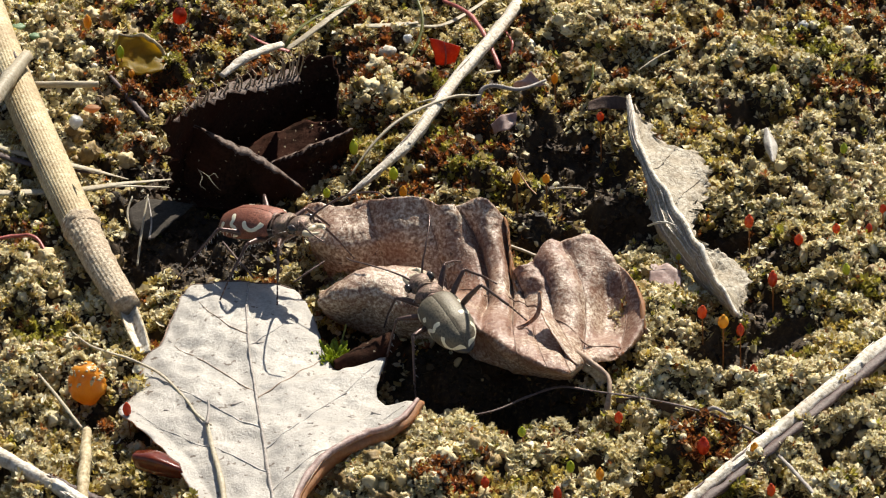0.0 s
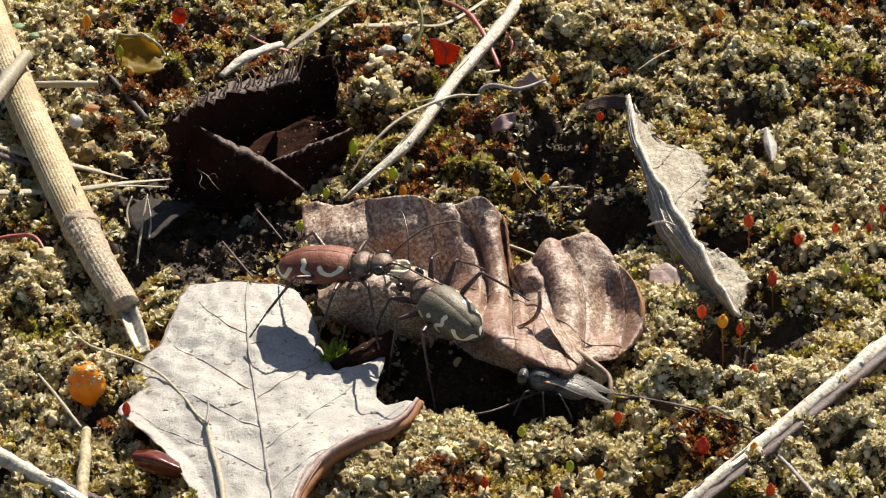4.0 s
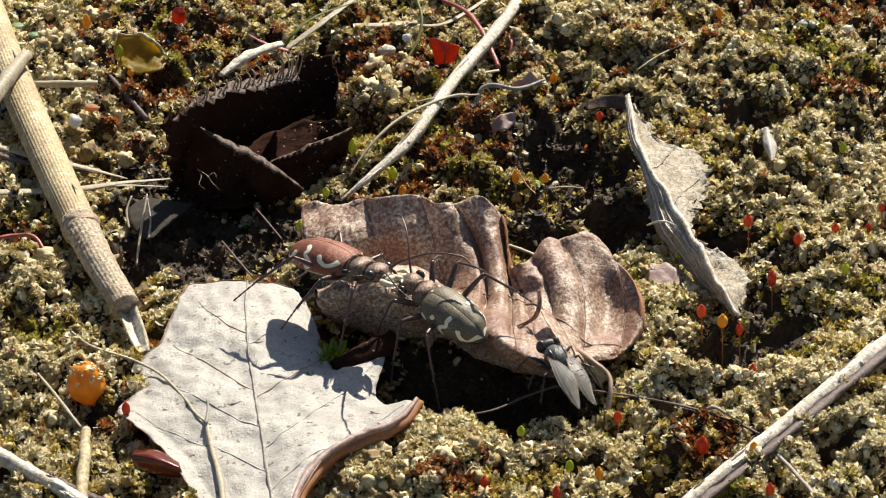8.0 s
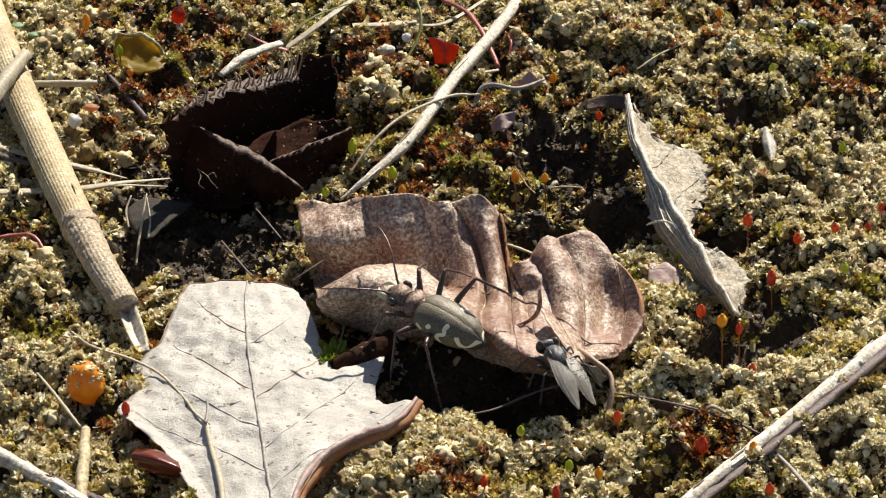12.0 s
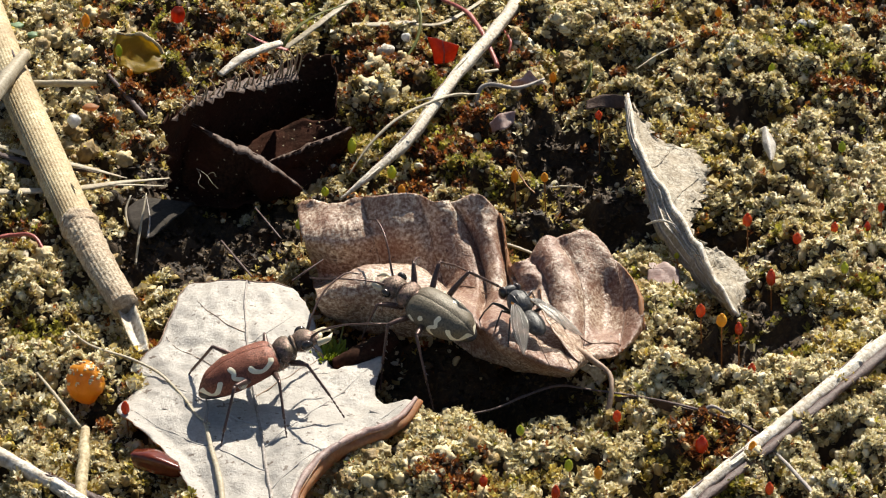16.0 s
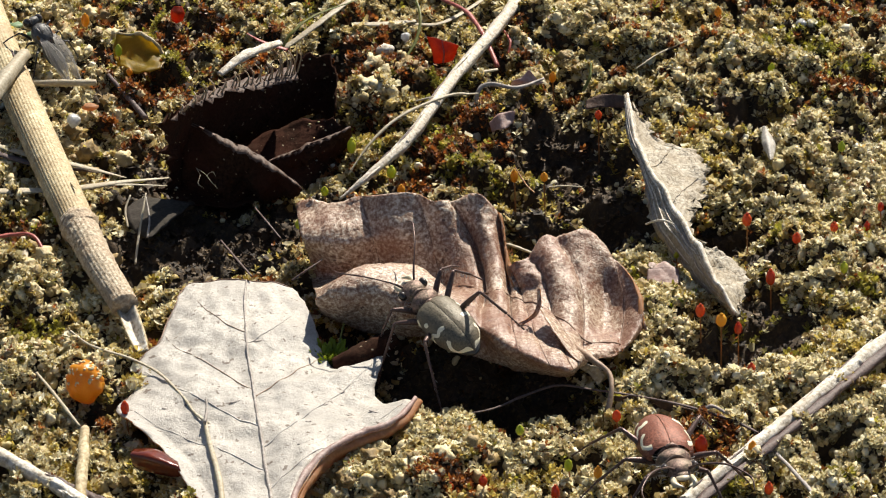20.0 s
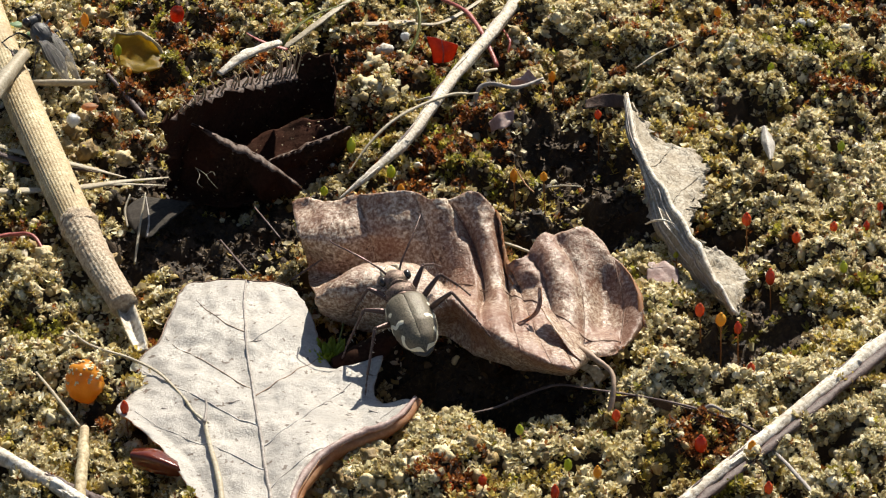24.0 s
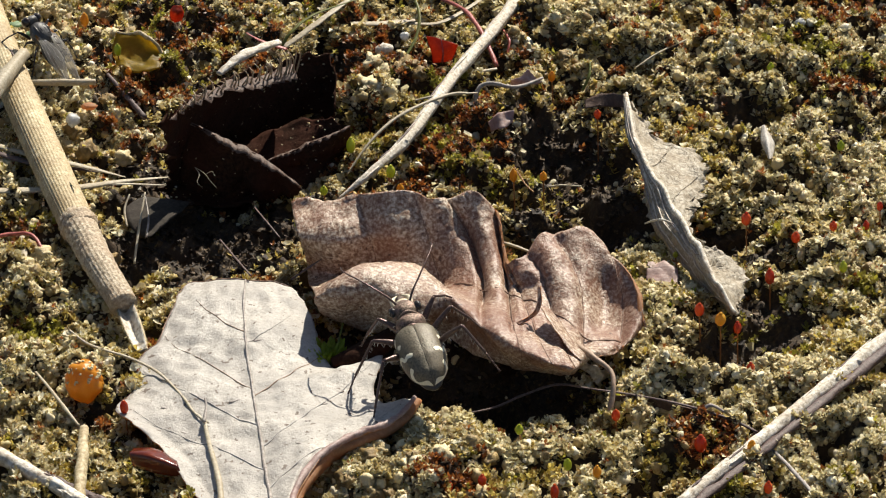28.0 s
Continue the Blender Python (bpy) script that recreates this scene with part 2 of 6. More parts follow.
FLY_GREY = surface("grey_bristly_shell", [(0.3, 0.034, 0.034, 0.035), (0.7, 0.16, 0.155, 0.15)], 0.25, 1.2, (0.03, 0.028, 0.027), 0.6, 0.45, 0.6)
FLY_WING = surface("silvery_wing", [(0.3, 0.42, 0.4, 0.37), (0.7, 0.7, 0.68, 0.64)], 0.4, 2, (0.5, 0.46, 0.4), 0.4, 0.2, 0.5, through_light=(0.5, 0.46, 0.38), share=0.3, alpha=0.27, specular=0.8)
WING_BASE = surface("amber_wing_base", [(0.3, 0.4, 0.15, 0.02), (0.7, 0.6, 0.28, 0.05)], 0.3, 1, (0.4, 0.2, 0.04), 0.4, 0.4, 0.3, through_light=(0.7, 0.3, 0.03), share=0.4, alpha=0.8)


# ---- shaping helpers ----
def thing(name, label, category, group="", kind="", at=(0, 0, 0), turn=0.0, data=None):
    ob = new(name, data)
    ob.matrix_world = Matrix.Translation(Vector(at) * MM) @ Matrix.Rotation(turn, 4, "Z")
    return tagged(ob, label, category, group, kind)


def mesh_of(name, verts, faces, mats, smooth=True, slots=None):
    """A mesh from points in millimetres."""
    me = bpy.data.meshes.new(name)
    me.from_pydata([tuple(c * MM for c in v) for v in verts], [], faces)
    for m in mats:
        me.materials.append(m)
    if slots is not None:
        me.polygons.foreach_set("material_index", slots)
    me.polygons.foreach_set("use_smooth", [smooth] * len(me.polygons))
    me.update()
    return me


def part(name, me, parent, label=""):
    ob = new(name, me)
    ob.parent = parent
    return tagged(ob, label)


def spline(points, n):
    """n points along a smooth curve through points, evenly in the control points' numbering."""
    p = np.array(points, float)
    p = np.vstack([2 * p[0] - p[1], p, 2 * p[-1] - p[-2]])
    out = []
    for s in np.linspace(0, len(points) - 1, n):
        i = min(int(s), len(points) - 2)
        t = s - i
        a, b, c, d = p[i:i + 4]
        out.append(0.5 * (2 * b + (c - a) * t + (2 * a - 5 * b + 4 * c - d) * t * t + (3 * b - a - 3 * c + d) * t ** 3))
    return np.array(out)


def tube(points, radii, n=24, sides=10, ribs=0.0, ribbing=5, wobble=0.0, flat=1.0, seed=1):
    """A tapered tube through points: (verts, faces). flat squeezes it; ribs and wobble roughen it."""
    path = spline(points, n)
    rad = np.interp(np.linspace(0, 1, n), np.linspace(0, 1, len(radii)), radii)
    verts, faces = [], []
    side = None
    for i in range(n):
        ahead = path[min(i + 1, n - 1)] - path[max(i - 1, 0)]
        ahead = ahead / (np.linalg.norm(ahead) + 1e-9)
        if side is None:
            side = np.cross(ahead, (0, 0, 1.0))
            if np.linalg.norm(side) < 1e-3:
                side = np.array((1.0, 0, 0))
        side = side - ahead * np.dot(side, ahead)
        side = side / np.linalg.norm(side)
        up = np.cross(side, ahead)
        for j in range(sides):
            a = 2 * math.pi * j / sides
            r = rad[i] * (1 + ribs * math.sin(a * ribbing) + wobble * noise.noise(Vector((i * 0.35 + seed * 7, 1.6 * math.cos(a) + seed, 1.6 * math.sin(a)))))
            verts.append(path[i] + side * (r * math.cos(a)) + up * (r * math.sin(a) * flat))
    for i in range(n - 1):
        for j in range(sides):
            k = (j + 1) % sides
            faces.append((i * sides + j, i * sides + k, (i + 1) * sides + k, (i + 1) * sides + j))
    faces.append(tuple(range(sides))[::-1])
    faces.append(tuple((n - 1) * sides + j for j in range(sides)))
    return verts, faces


def merge(*pieces):
    verts, faces = [], []
    for v, f in pieces:
        base = len(verts)
        verts.extend(v)
        faces.extend(tuple(i + base for i in q) for q in f)
    return verts, faces


def blob(centre, size, rings=8, sides=12, wobble=0.0, seed=0, turn=None):
    """A rounded lump with the half axes size: (verts, faces)."""
    verts, faces = [], []
    c = Vector(centre)
    for i in range(rings + 1):
        a = math.pi * i / rings
        for j in range(sides):
            b = 2 * math.pi * j / sides
            d = Vector((math.cos(a), math.sin(a) * math.cos(b), math.sin(a) * math.sin(b)))
            k = 1 + wobble * (noise.noise(d * 1.7 + Vector((seed * 3.1, 0, 0))) + 0.45 * noise.noise(d * 5 + Vector((0, seed * 2.3, 0))))
            v = Vector((d.x * size[0], d.y * size[1], d.z * size[2])) * k
            if turn:
                v = turn @ v
            verts.append(tuple(c + v))
    for i in range(rings):
        for j in range(sides):
            k = (j + 1) % sides
            faces.append((i * sides + j, (i + 1) * sides + j, (i + 1) * sides + k, i * sides + k))
    return verts, faces


def grid_faces(n, m):
    return [(i * m + j, i * m + j + 1, (i + 1) * m + j + 1, (i + 1) * m + j) for i in range(n - 1) for j in range(m - 1)]


def loft(rails, n, m):
    """An n x m grid of points over rails that run the same way, smooth both along and across."""
    lines = np.array([spline(r, n) for r in rails])
    return np.array([spline(lines[:, i], m) for i in range(n)])


def sheet(name, grid, top, under, thick=0.12):
    """A thin two-sided sheet over a grid of points: top and under take their own materials, the edge is closed."""
    n, m, _ = grid.shape
    du = np.gradient(grid, axis=0)
    dv = np.gradient(grid, axis=1)
    normal = np.cross(du, dv)
    normal /= np.linalg.norm(normal, axis=2, keepdims=True) + 1e-9
    if normal[..., 2].mean() < 0:
        grid = grid[::-1]
        normal = -normal[::-1]
    low = grid - normal * thick
    verts = [tuple(v) for v in grid.reshape(-1, 3)] + [tuple(v) for v in low.reshape(-1, 3)]
    k = n * m
    faces = list(grid_faces(n, m)) + [tuple(i + k for i in q[::-1]) for q in grid_faces(n, m)]
    rim = [i * m for i in range(n)] + [(n - 1) * m + j for j in range(1, m)] + [i * m + m - 1 for i in range(n - 2, -1, -1)] + list(range(m - 2, 0, -1))
    edge = [(rim[i], rim[(i + 1) % len(rim)], rim[(i + 1) % len(rim)] + k, rim[i] + k) for i in range(len(rim))]
    q = len(faces) // 2
    slots = [0] * q + [1] * q + [1] * len(edge)
    return mesh_of(name, verts, faces + edge, [top, under], True, slots)


# smooth value noise over the plan, for the lie of the land
NOISE_TABLE = np.random.RandomState(5).rand(64, 64)


def land_noise(x, y, size):
    x, y = np.asarray(x, float) / size, np.asarray(y, float) / size
    i, j = np.floor(x).astype(int), np.floor(y).astype(int)
    u, v = x - i, y - j
    u, v = u * u * (3 - 2 * u), v * v * (3 - 2 * v)
    t = NOISE_TABLE
    return ((t[i % 64, j % 64] * (1 - u) + t[(i + 1) % 64, j % 64] * u) * (1 - v)
            + (t[i % 64, (j + 1) % 64] * (1 - u) + t[(i + 1) % 64, (j + 1) % 64] * u) * v) - 0.5


# mounds and hollows: centre, half widths, height
MOUNDS = [(a, b, *c) for (a, b, _, *c) in [(-3.9, -42.9, 0, 12, 7, 1.8), (9.1, -40.6, 0, 10, 5, 0.6), (24.6, -14.7, 0, 6, 6, 2.2), (-10.6, -48.2, 0, 5, 5, 0.4), (-47.8, -9.8, 0, 9, 9, 2), (-51, 45.9, 0, 10, 10, 2.5), (16.8, 53.5, 0, 7, 7, 2.2), (36.9, 41.4, 0, 9, 7, 2.2), (49.9, 32.6, 0, 10, 10, 1.8), (44.4, -4.9, 0, 10, 8, 1.8), (-6.8, 38.4, 0, 5, 5, 1.8), (-2.4, 22.7, 0, 6, 4, 1.6), (44.6, -37.5, 0, 10, 8, 1.2), (-37.1, -28.7, 0, 7, 5, 1.4), (-44.2, -47.1, 0, 8, 8, 1), (24.5, -28.7, 0, 9, 5, 2.2), (13.3, -41.9, 0, 8, 6, 1)]]
HOLLOWS = [(a, b, *c) for (a, b, _, *c) in [(6.2, -30.5, 0, 11, 4, -4.5), (4.2, -27.3, 0, 13, 5, -4.4), (12.1, -28.7, 0, 7, 4, -3), (15.2, 22.7, 0, 8, 7, -5.5), (35.7, -19.4, 0, 5, 5, -3.6), (34.4, 5.3, 0, 6, 7, -4.4), (-25.4, 18.6, 0, 14, 9, -3), (-32.8, 2.7, 0, 8, 6, -2), (-10.6, -21.8, 0, 5, 4, -3.5), (-17.3, 27.6, 0, 8, 5, -3.2), (20.2, 7.9, 0, 7, 6, -3.6), (-38.8, -7.4, 0, 5, 7, -1.8), (40.5, 31.2, 0, 6, 4, -1.5), (28.8, 14.5, 0, 4, 7, -1.5), (-10.5, 44.4, 0, 5, 5, -1.5), (-32, -47.1, 0, 6, 4, -1.2), (-21.2, -29.8, 0, 14, 17, -1.6), (4.3, -14.7, 0, 20, 8, -1.2), (36.5, -11.5, 0, 4, 4, -2), (40.5, -16, 0, 4, 3, -1.8), (30.5, -22.5, 0, 4, 3, -1.6), (42.5, -6, 0, 3, 4, -1.5)]]


# smooth ground under the large leaves: centre and half widths
CALM = [(a, b, *c) for (a, b, _, *c) in [(-21.2, -29.8, 0, 17, 24), (3.6, -17.1, 0, 24, 13), (-23.5, 22.7, 0, 12, 14), (29, 5.3, 0, 8, 22), (1, -41.9, 0, 17, 7), (24.9, -14.7, 0, 5, 8), (43.1, -19.4, 0, 9, 8)]]


def clods(x, y, size, seed):
    """Rounded clods in loose packing: how high one stands here, 0 to 1, and the number of the clod."""
    x, y = np.asarray(x, float) / size + seed * 7.3, np.asarray(y, float) / size + seed * 3.1
    i, j = np.floor(x).astype(int), np.floor(y).astype(int)
    near, which = np.full(x.shape, 9.0), np.zeros(x.shape, int)
    for a in (-1, 0, 1):
        for b in (-1, 0, 1):
            u, v = (i + a) % 64, (j + b) % 64
            d = np.hypot(x - i - a - NOISE_TABLE[u, v], y - j - b - NOISE_TABLE[v, (u + 29) % 64]) / (0.75 + 0.5 * NOISE_TABLE[(u + 11) % 64, v])
            which = np.where(d < near, u * 64 + v, which)
            near = np.minimum(near, d)
    return np.sqrt(np.clip(1 - (near / 0.72) ** 2, 0, 1)), which


def lumps(x, y):
    """Where the ground stands up in small clods, about -0.6 to 0.6."""
    return 0.8 * land_noise(x + 31, y, 4.3) + 0.45 * land_noise(x, y + 17, 1.9)


def zones(x, y, spots):
    w = np.zeros_like(x)
    for a, b, s in spots:
        w = np.maximum(w, np.exp(-((x - a) ** 2 + (y - b) ** 2) / s ** 2))
    return w


# Ground kept dark and mossless, partly in place of the leaves' cast shade.
SHADED_BARE = [(a, b, s) for a, b, _, s in [(4.2, -27.3, 0, 7), (-25.4, 18.6, 0, 9), (-10.6, -21.8, 0, 5), (-30.7, 2.7, 0, 9), (-0.9, -25.5, 0, 6), (9.3, -26.8, 0, 7), (-21.4, 5.3, 0, 6), (13.4, 6.6, 0, 5), (34.4, 5.3, 0, 4), (35.7, -19.4, 0, 3.5), (-21.2, -28.7, 0, 9), (15.2, 22.7, 0, 8), (20.3, 9.2, 0, 7), (14.7, 29.7, 0, 5), (19.3, 18.6, 0, 5), (-5.7, 5.3, 0, 5), (-37.8, -2.4, 0, 5), (38.3, 30.4, 0, 3), (50.9, 28.3, 0, 3), (-30.5, -1.1, 0, 6), (-27.2, 0.1, 0, 6), (-23.9, 0.8, 0, 6), (-17.3, 25.5, 0, 6), (-21.3, 19.9, 0, 6), (-36, 0.1, 0, 6), (-33.9, 11.6, 0, 6), (-30.8, 6.4, 0, 5), (-36.4, 18.4, 0, 4), (-23.9, 5.1, 0, 6), (-19.1, 2.5, 0, 5), (32.9, -19.6, 0, 4), (7.5, -30, 0, 6), (11.2, -31.1, 0, 5), (4.3, -31.6, 0, 5), (7.4, -32.4, 0, 5), (11.2, -33.1, 0, 5), (-0.1, -28.8, 0, 4), (36.8, -11, 0, 3.4), (40, -16.2, 0, 3), (30, -23.5, 0, 2.6), (42.6, -5.6, 0, 2.4), (46.8, 1, 0, 2), (38.5, -1.8, 0, 2.2)]]


def pockets(x, y):
    """Small openings in the moss, 0 to 1."""
    return np.clip(4.5 * (land_noise(x + 9, y + 4, 3.4) + 0.35 * land_noise(x, y + 40, 1.3) - 0.13), 0, 1)


def land(x, y):
    """Height of the ground, in millimetres."""
    calm = np.zeros_like(np.asarray(x, float))
    for a, b, wa, wb in CALM:
        calm = np.maximum(calm, np.exp(-((x - a) / wa) ** 4 - ((y - b) / wb) ** 4))
    big, small = clods(x, y, 2.5, 1)[0], clods(x, y, 1.1, 2)[0]
    h = 1.8 * land_noise(x, y, 13) + (6.2 * (1 - 0.75 * calm)) * lumps(x, y) + (1 - 0.6 * calm) * (1 - 0.7 * np.clip(1.4 * zones(x, y, SHADED_BARE), 0, 1)) * (2.3 * big * (0.6 + 0.4 * small) + 0.8 * small - 1.6)
    near = np.exp(-(np.asarray(x) ** 2 + np.asarray(y) ** 2) / 120 ** 2)
    h = h * (0.35 + 0.65 * near)
    for a, b, wa, wb, up in MOUNDS + HOLLOWS:
        h = h + up * np.exp(-((x - a) / wa) ** 2 - ((y - b) / wb) ** 2)
    return h - 0.8 - 1.3 * pockets(x, y)


# ---- ground ----
def build_ground():
    """One sheet of earth: fine near the insects, coarser and coarser out to the horizon."""
    def axis(low, high):
        fine = np.arange(low, high + 0.01, 0.3)
        step = 0.6 * 1.22 ** np.arange(58)
        far = np.cumsum(step)
        return np.concatenate([(low - far)[::-1], fine, high + far])
    xs, ys = axis(-68, 68), axis(-60, 84)
    gx, gy = np.meshgrid(xs, ys, indexing="ij")
    gz = land(gx, gy) + 0.45 * land_noise(gx, gy, 0.7)
    n, m = gx.shape
    me = bpy.data.meshes.new("ground")
    me.vertices.add(n * m)
    me.vertices.foreach_set("co", (np.stack([gx, gy, gz], 2) * MM).astype(np.float32).ravel())
    a = (np.arange(n - 1)[:, None] * m + np.arange(m - 1)[None]).ravel()
    quads = np.stack([a, a + m, a + m + 1, a + 1], 1).astype(np.int32)
    me.loops.add(quads.size)
    me.loops.foreach_set("vertex_index", quads.ravel())
    me.polygons.add(len(quads))
    me.polygons.foreach_set("loop_start", np.arange(0, quads.size, 4, dtype=np.int32))
    me.polygons.foreach_set("use_smooth", [True] * len(quads))
    me.materials.append(SOIL)
    me.update()
    me.validate()
    return tagged(new("ground", me), "dark sandy earth with mossy mounds and hollows", "ground", kind="structure")


build_ground()


# ---- dead leaves ----
def along_vein(grid, i_of, j_of, n=18, lift=0.06):
    """Points that run over a leaf's grid, lifted a little off it."""
    a, b, _ = grid.shape
    out = []
    for s in np.linspace(0, 1, n):
        i, j = min(max(i_of(s), 0), 1) * (a - 1), min(max(j_of(s), 0), 1) * (b - 1)
        i0, j0 = min(int(i), a - 2), min(int(j), b - 2)
        u, v = i - i0, j - j0
        p = (grid[i0, j0] * (1 - u) + grid[i0 + 1, j0] * u) * (1 - v) + (grid[i0, j0 + 1] * (1 - u) + grid[i0 + 1, j0 + 1] * u) * v
        out.append(p + np.array((0, 0, lift)))
    return out


def white_leaf():
    """Bleached lobed oak leaf lying flat, one margin rolled up."""
    left = [(-29.3, -10.8, 1.8), (-30.4, -13.5, 1.6), (-31.2, -18.2, 1.5), (-32.2, -22.7, 1.4), (-33.4, -24.2, 1.2), (-34.1, -26.7, 1), (-34, -30.1, 1), (-34.7, -32.6, 1), (-35.7, -36.7, 0.8), (-31.8, -41.8, 0.9), (-29.1, -46.4, 1), (-26.7, -51.6, 1), (-21.5, -61.2, 1)]
    middle = [(-22.6, -10.9, 2.4), (-22.6, -16.3, 2.6), (-22.2, -21.2, 2.7), (-21.9, -25.8, 2.7), (-21.4, -29.3, 2.7), (-20.8, -33.6, 2.6), (-20.4, -36.8, 2.5), (-20.1, -39.4, 2.4), (-19.5, -43, 2.3), (-19.1, -46.6, 2.2), (-18.6, -49.9, 2), (-18, -53.8, 1.8), (-17.3, -61.9, 1.5)]
    right = [(-17.1, -12, 2), (-15.4, -16.3, 2.2), (-14.1, -21.3, 2), (-13.7, -24.4, 1.6), (-12.2, -27.6, 1.4), (-9.1, -28.3, 1.6), (-6.5, -26.6, 2), (-7.3, -32.1, 1.6), (-6.3, -35, 1.6), (-3, -36.6, 3), (-6.4, -41.7, 3.2), (-11.9, -46.3, 3.3), (-15.8, -55.9, 3)]
    half_a = loft([left, [(a + b) / 2 + np.array((0, 0, 0.3)) for a, b in zip(np.array(left), np.array(middle))], middle], 110, 30)
    half_b = loft([middle, [(a + b) / 2 + np.array((0, 0, 0.3)) for a, b in zip(np.array(right), np.array(middle))], right], 110, 30)
    g = np.concatenate([half_a, half_b[:, 1:]], 1)
    n, m, _ = g.shape
    for i in range(n):
        s = i / (n - 1)
        for j in range(m):
            v = j / (m - 1)
            g[i, j, 2] += 0.6 * noise.noise(Vector((g[i, j, 0] * 0.16, g[i, j, 1] * 0.16, 3))) + 0.06 * noise.noise(Vector((g[i, j, 0] * 1.6, g[i, j, 1] * 1.6, 5))) + 0.32 * noise.noise(Vector((g[i, j, 0] * 0.6, g[i, j, 1] * 0.6, 9)))
            # the margin towards the petiole end turns up on one side
            dip = max(0.0, 1 - abs(v - 0.84) / 0.14) * min(1, max(0, (s - 0.72) / 0.08))
            g[i, j, 2] -= 1.0 * dip
            ragged = max(0, abs(v - 0.5) - 0.4) * 10
            g[i, j, 0] += 0.3 * ragged * noise.noise(Vector((g[i, j, 0] * 0.5, g[i, j, 1] * 0.7, 7)))
            droop = max(0.0, (0.12 - v) / 0.12) * min(1, max(0, (s - 0.6) / 0.1))
            g[i, j, 2] += 0.9 * droop
    leaf = thing("white_leaf", "bleached grey-white lobed oak leaf lying flat on the moss", "leaf")
    part("blade", sheet("white_blade", g, WHITE_LEAF, LEAF_BACK), leaf)
    roll = loft([[(-2.9, -36, 3), (-4.3, -39.4, 3.2), (-6.2, -41.6, 3.2), (-8.8, -43.2, 3.3), (-11.8, -46.1, 3.4), (-14.4, -50.2, 3.2), (-15.8, -55.4, 3), (-16.6, -63.9, 3)], [(-2, -36, 2.6), (-3.5, -39.7, 2.4), (-5.8, -42.3, 2.4), (-8.7, -44.2, 2.4), (-11.7, -46.9, 2.4), (-14, -51.7, 2.4), (-15, -56.3, 2.2), (-15.8, -63.8, 2.2)],
                 [(-2.4, -35, 1), (-4, -38.6, 0.9), (-6.2, -41.2, 0.9), (-8.9, -43.1, 0.9), (-11.7, -45.9, 0.9), (-14.2, -50.7, 0.9), (-15.3, -55.6, 0.9), (-16.2, -62.5, 0.9)]], 60, 10)
    for i in range(60):
        for j in range(10):
            roll[i, j] += np.array((0.2, -0.2, 0.25)) * noise.noise(Vector(roll[i, j] * 0.5))
    part("rolled_margin", sheet("rolled_margin", roll, LEAF_BACK, LEAF_BACK), leaf, "orange-brown turned-up margin")
    part("rim", mesh_of("white_rim", *tube([p + np.array((0.1, -0.1, 0.0)) for p in roll[::3, 0]], (0.25, 0.42, 0.36), 60, 8, wobble=0.5), [PINK_LEAF]), leaf, "pinkish lit rim")
    border = [p + np.array((0, 0, 0.02)) for p in list(g[0:70:4, 0])[::-1] + list(g[0, ::4])]
    part("brown_margin", mesh_of("white_margin", *tube(border, (0.03, 0.07, 0.06, 0.1, 0.08), 120, 6, wobble=0.9), [LEAF_VEIN]), leaf, "thin brown-stained margin")
    flecks = [(-14.3, -40.1, 2.6), (-13.1, -36.2, 2.5), (-11, -33.6, 2.3), (-10.9, -35.8, 2.3), (-9.9, -37.8, 2.2), (-7.4, -38.4, 2.4), (-15.3, -44.6, 2.4), (-20.5, -24.4, 2.9), (-22.6, -36.1, 2.7), (-25.5, -18.7, 2.6), (-18, -29.3, 2.7), (-28, -40.7, 2.2), (-30.2, -36, 2)]
    for k, (x, y, z) in enumerate(flecks):
        d = (g[..., 0] - x) ** 2 + (g[..., 1] - y) ** 2
        i, j = np.unravel_index(np.argmin(d), d.shape)
        part("dark_fleck", mesh_of("dark_fleck", *blob(tuple(g[i, j]), (0.35 + 0.15 * (k % 3), 0.16, 0.05), 6, 10, 0.7, k, Matrix.Rotation(0.5 * math.sin(k), 3, "Z")), [VEIN_DARK]), leaf, "dark brown stain fleck")
    part("midrib", mesh_of("white_midrib", *tube(along_vein(g, lambda s: s, lambda s: 0.5, 40), (0.12, 0.2), 90, 7, wobble=0.5), [VEIN_DARK]), leaf, "raised grey midrib")
    sides = ((0.42, 0.22, 0.02), (0.62, 0.44, 0.02), (0.80, 0.64, 0.03), (0.45, 0.28, 0.98), (0.70, 0.52, 0.96), (0.88, 0.74, 0.97), (0.2, 0.1, 0.15), (0.24, 0.12, 0.85))
    for k, (start, end, edge) in enumerate(sides):
        pts = along_vein(g, lambda s: start + (end - start) * s ** 1.2, lambda s: 0.5 + (edge - 0.5) * s, 14, 0.03)
        part("side_vein", mesh_of("white_vein", *tube(pts, (0.08, 0.025), 40, 6, wobble=0.5, seed=k), [VEIN_PALE if k % 3 else VEIN]), leaf)
    return leaf


white_leaf()


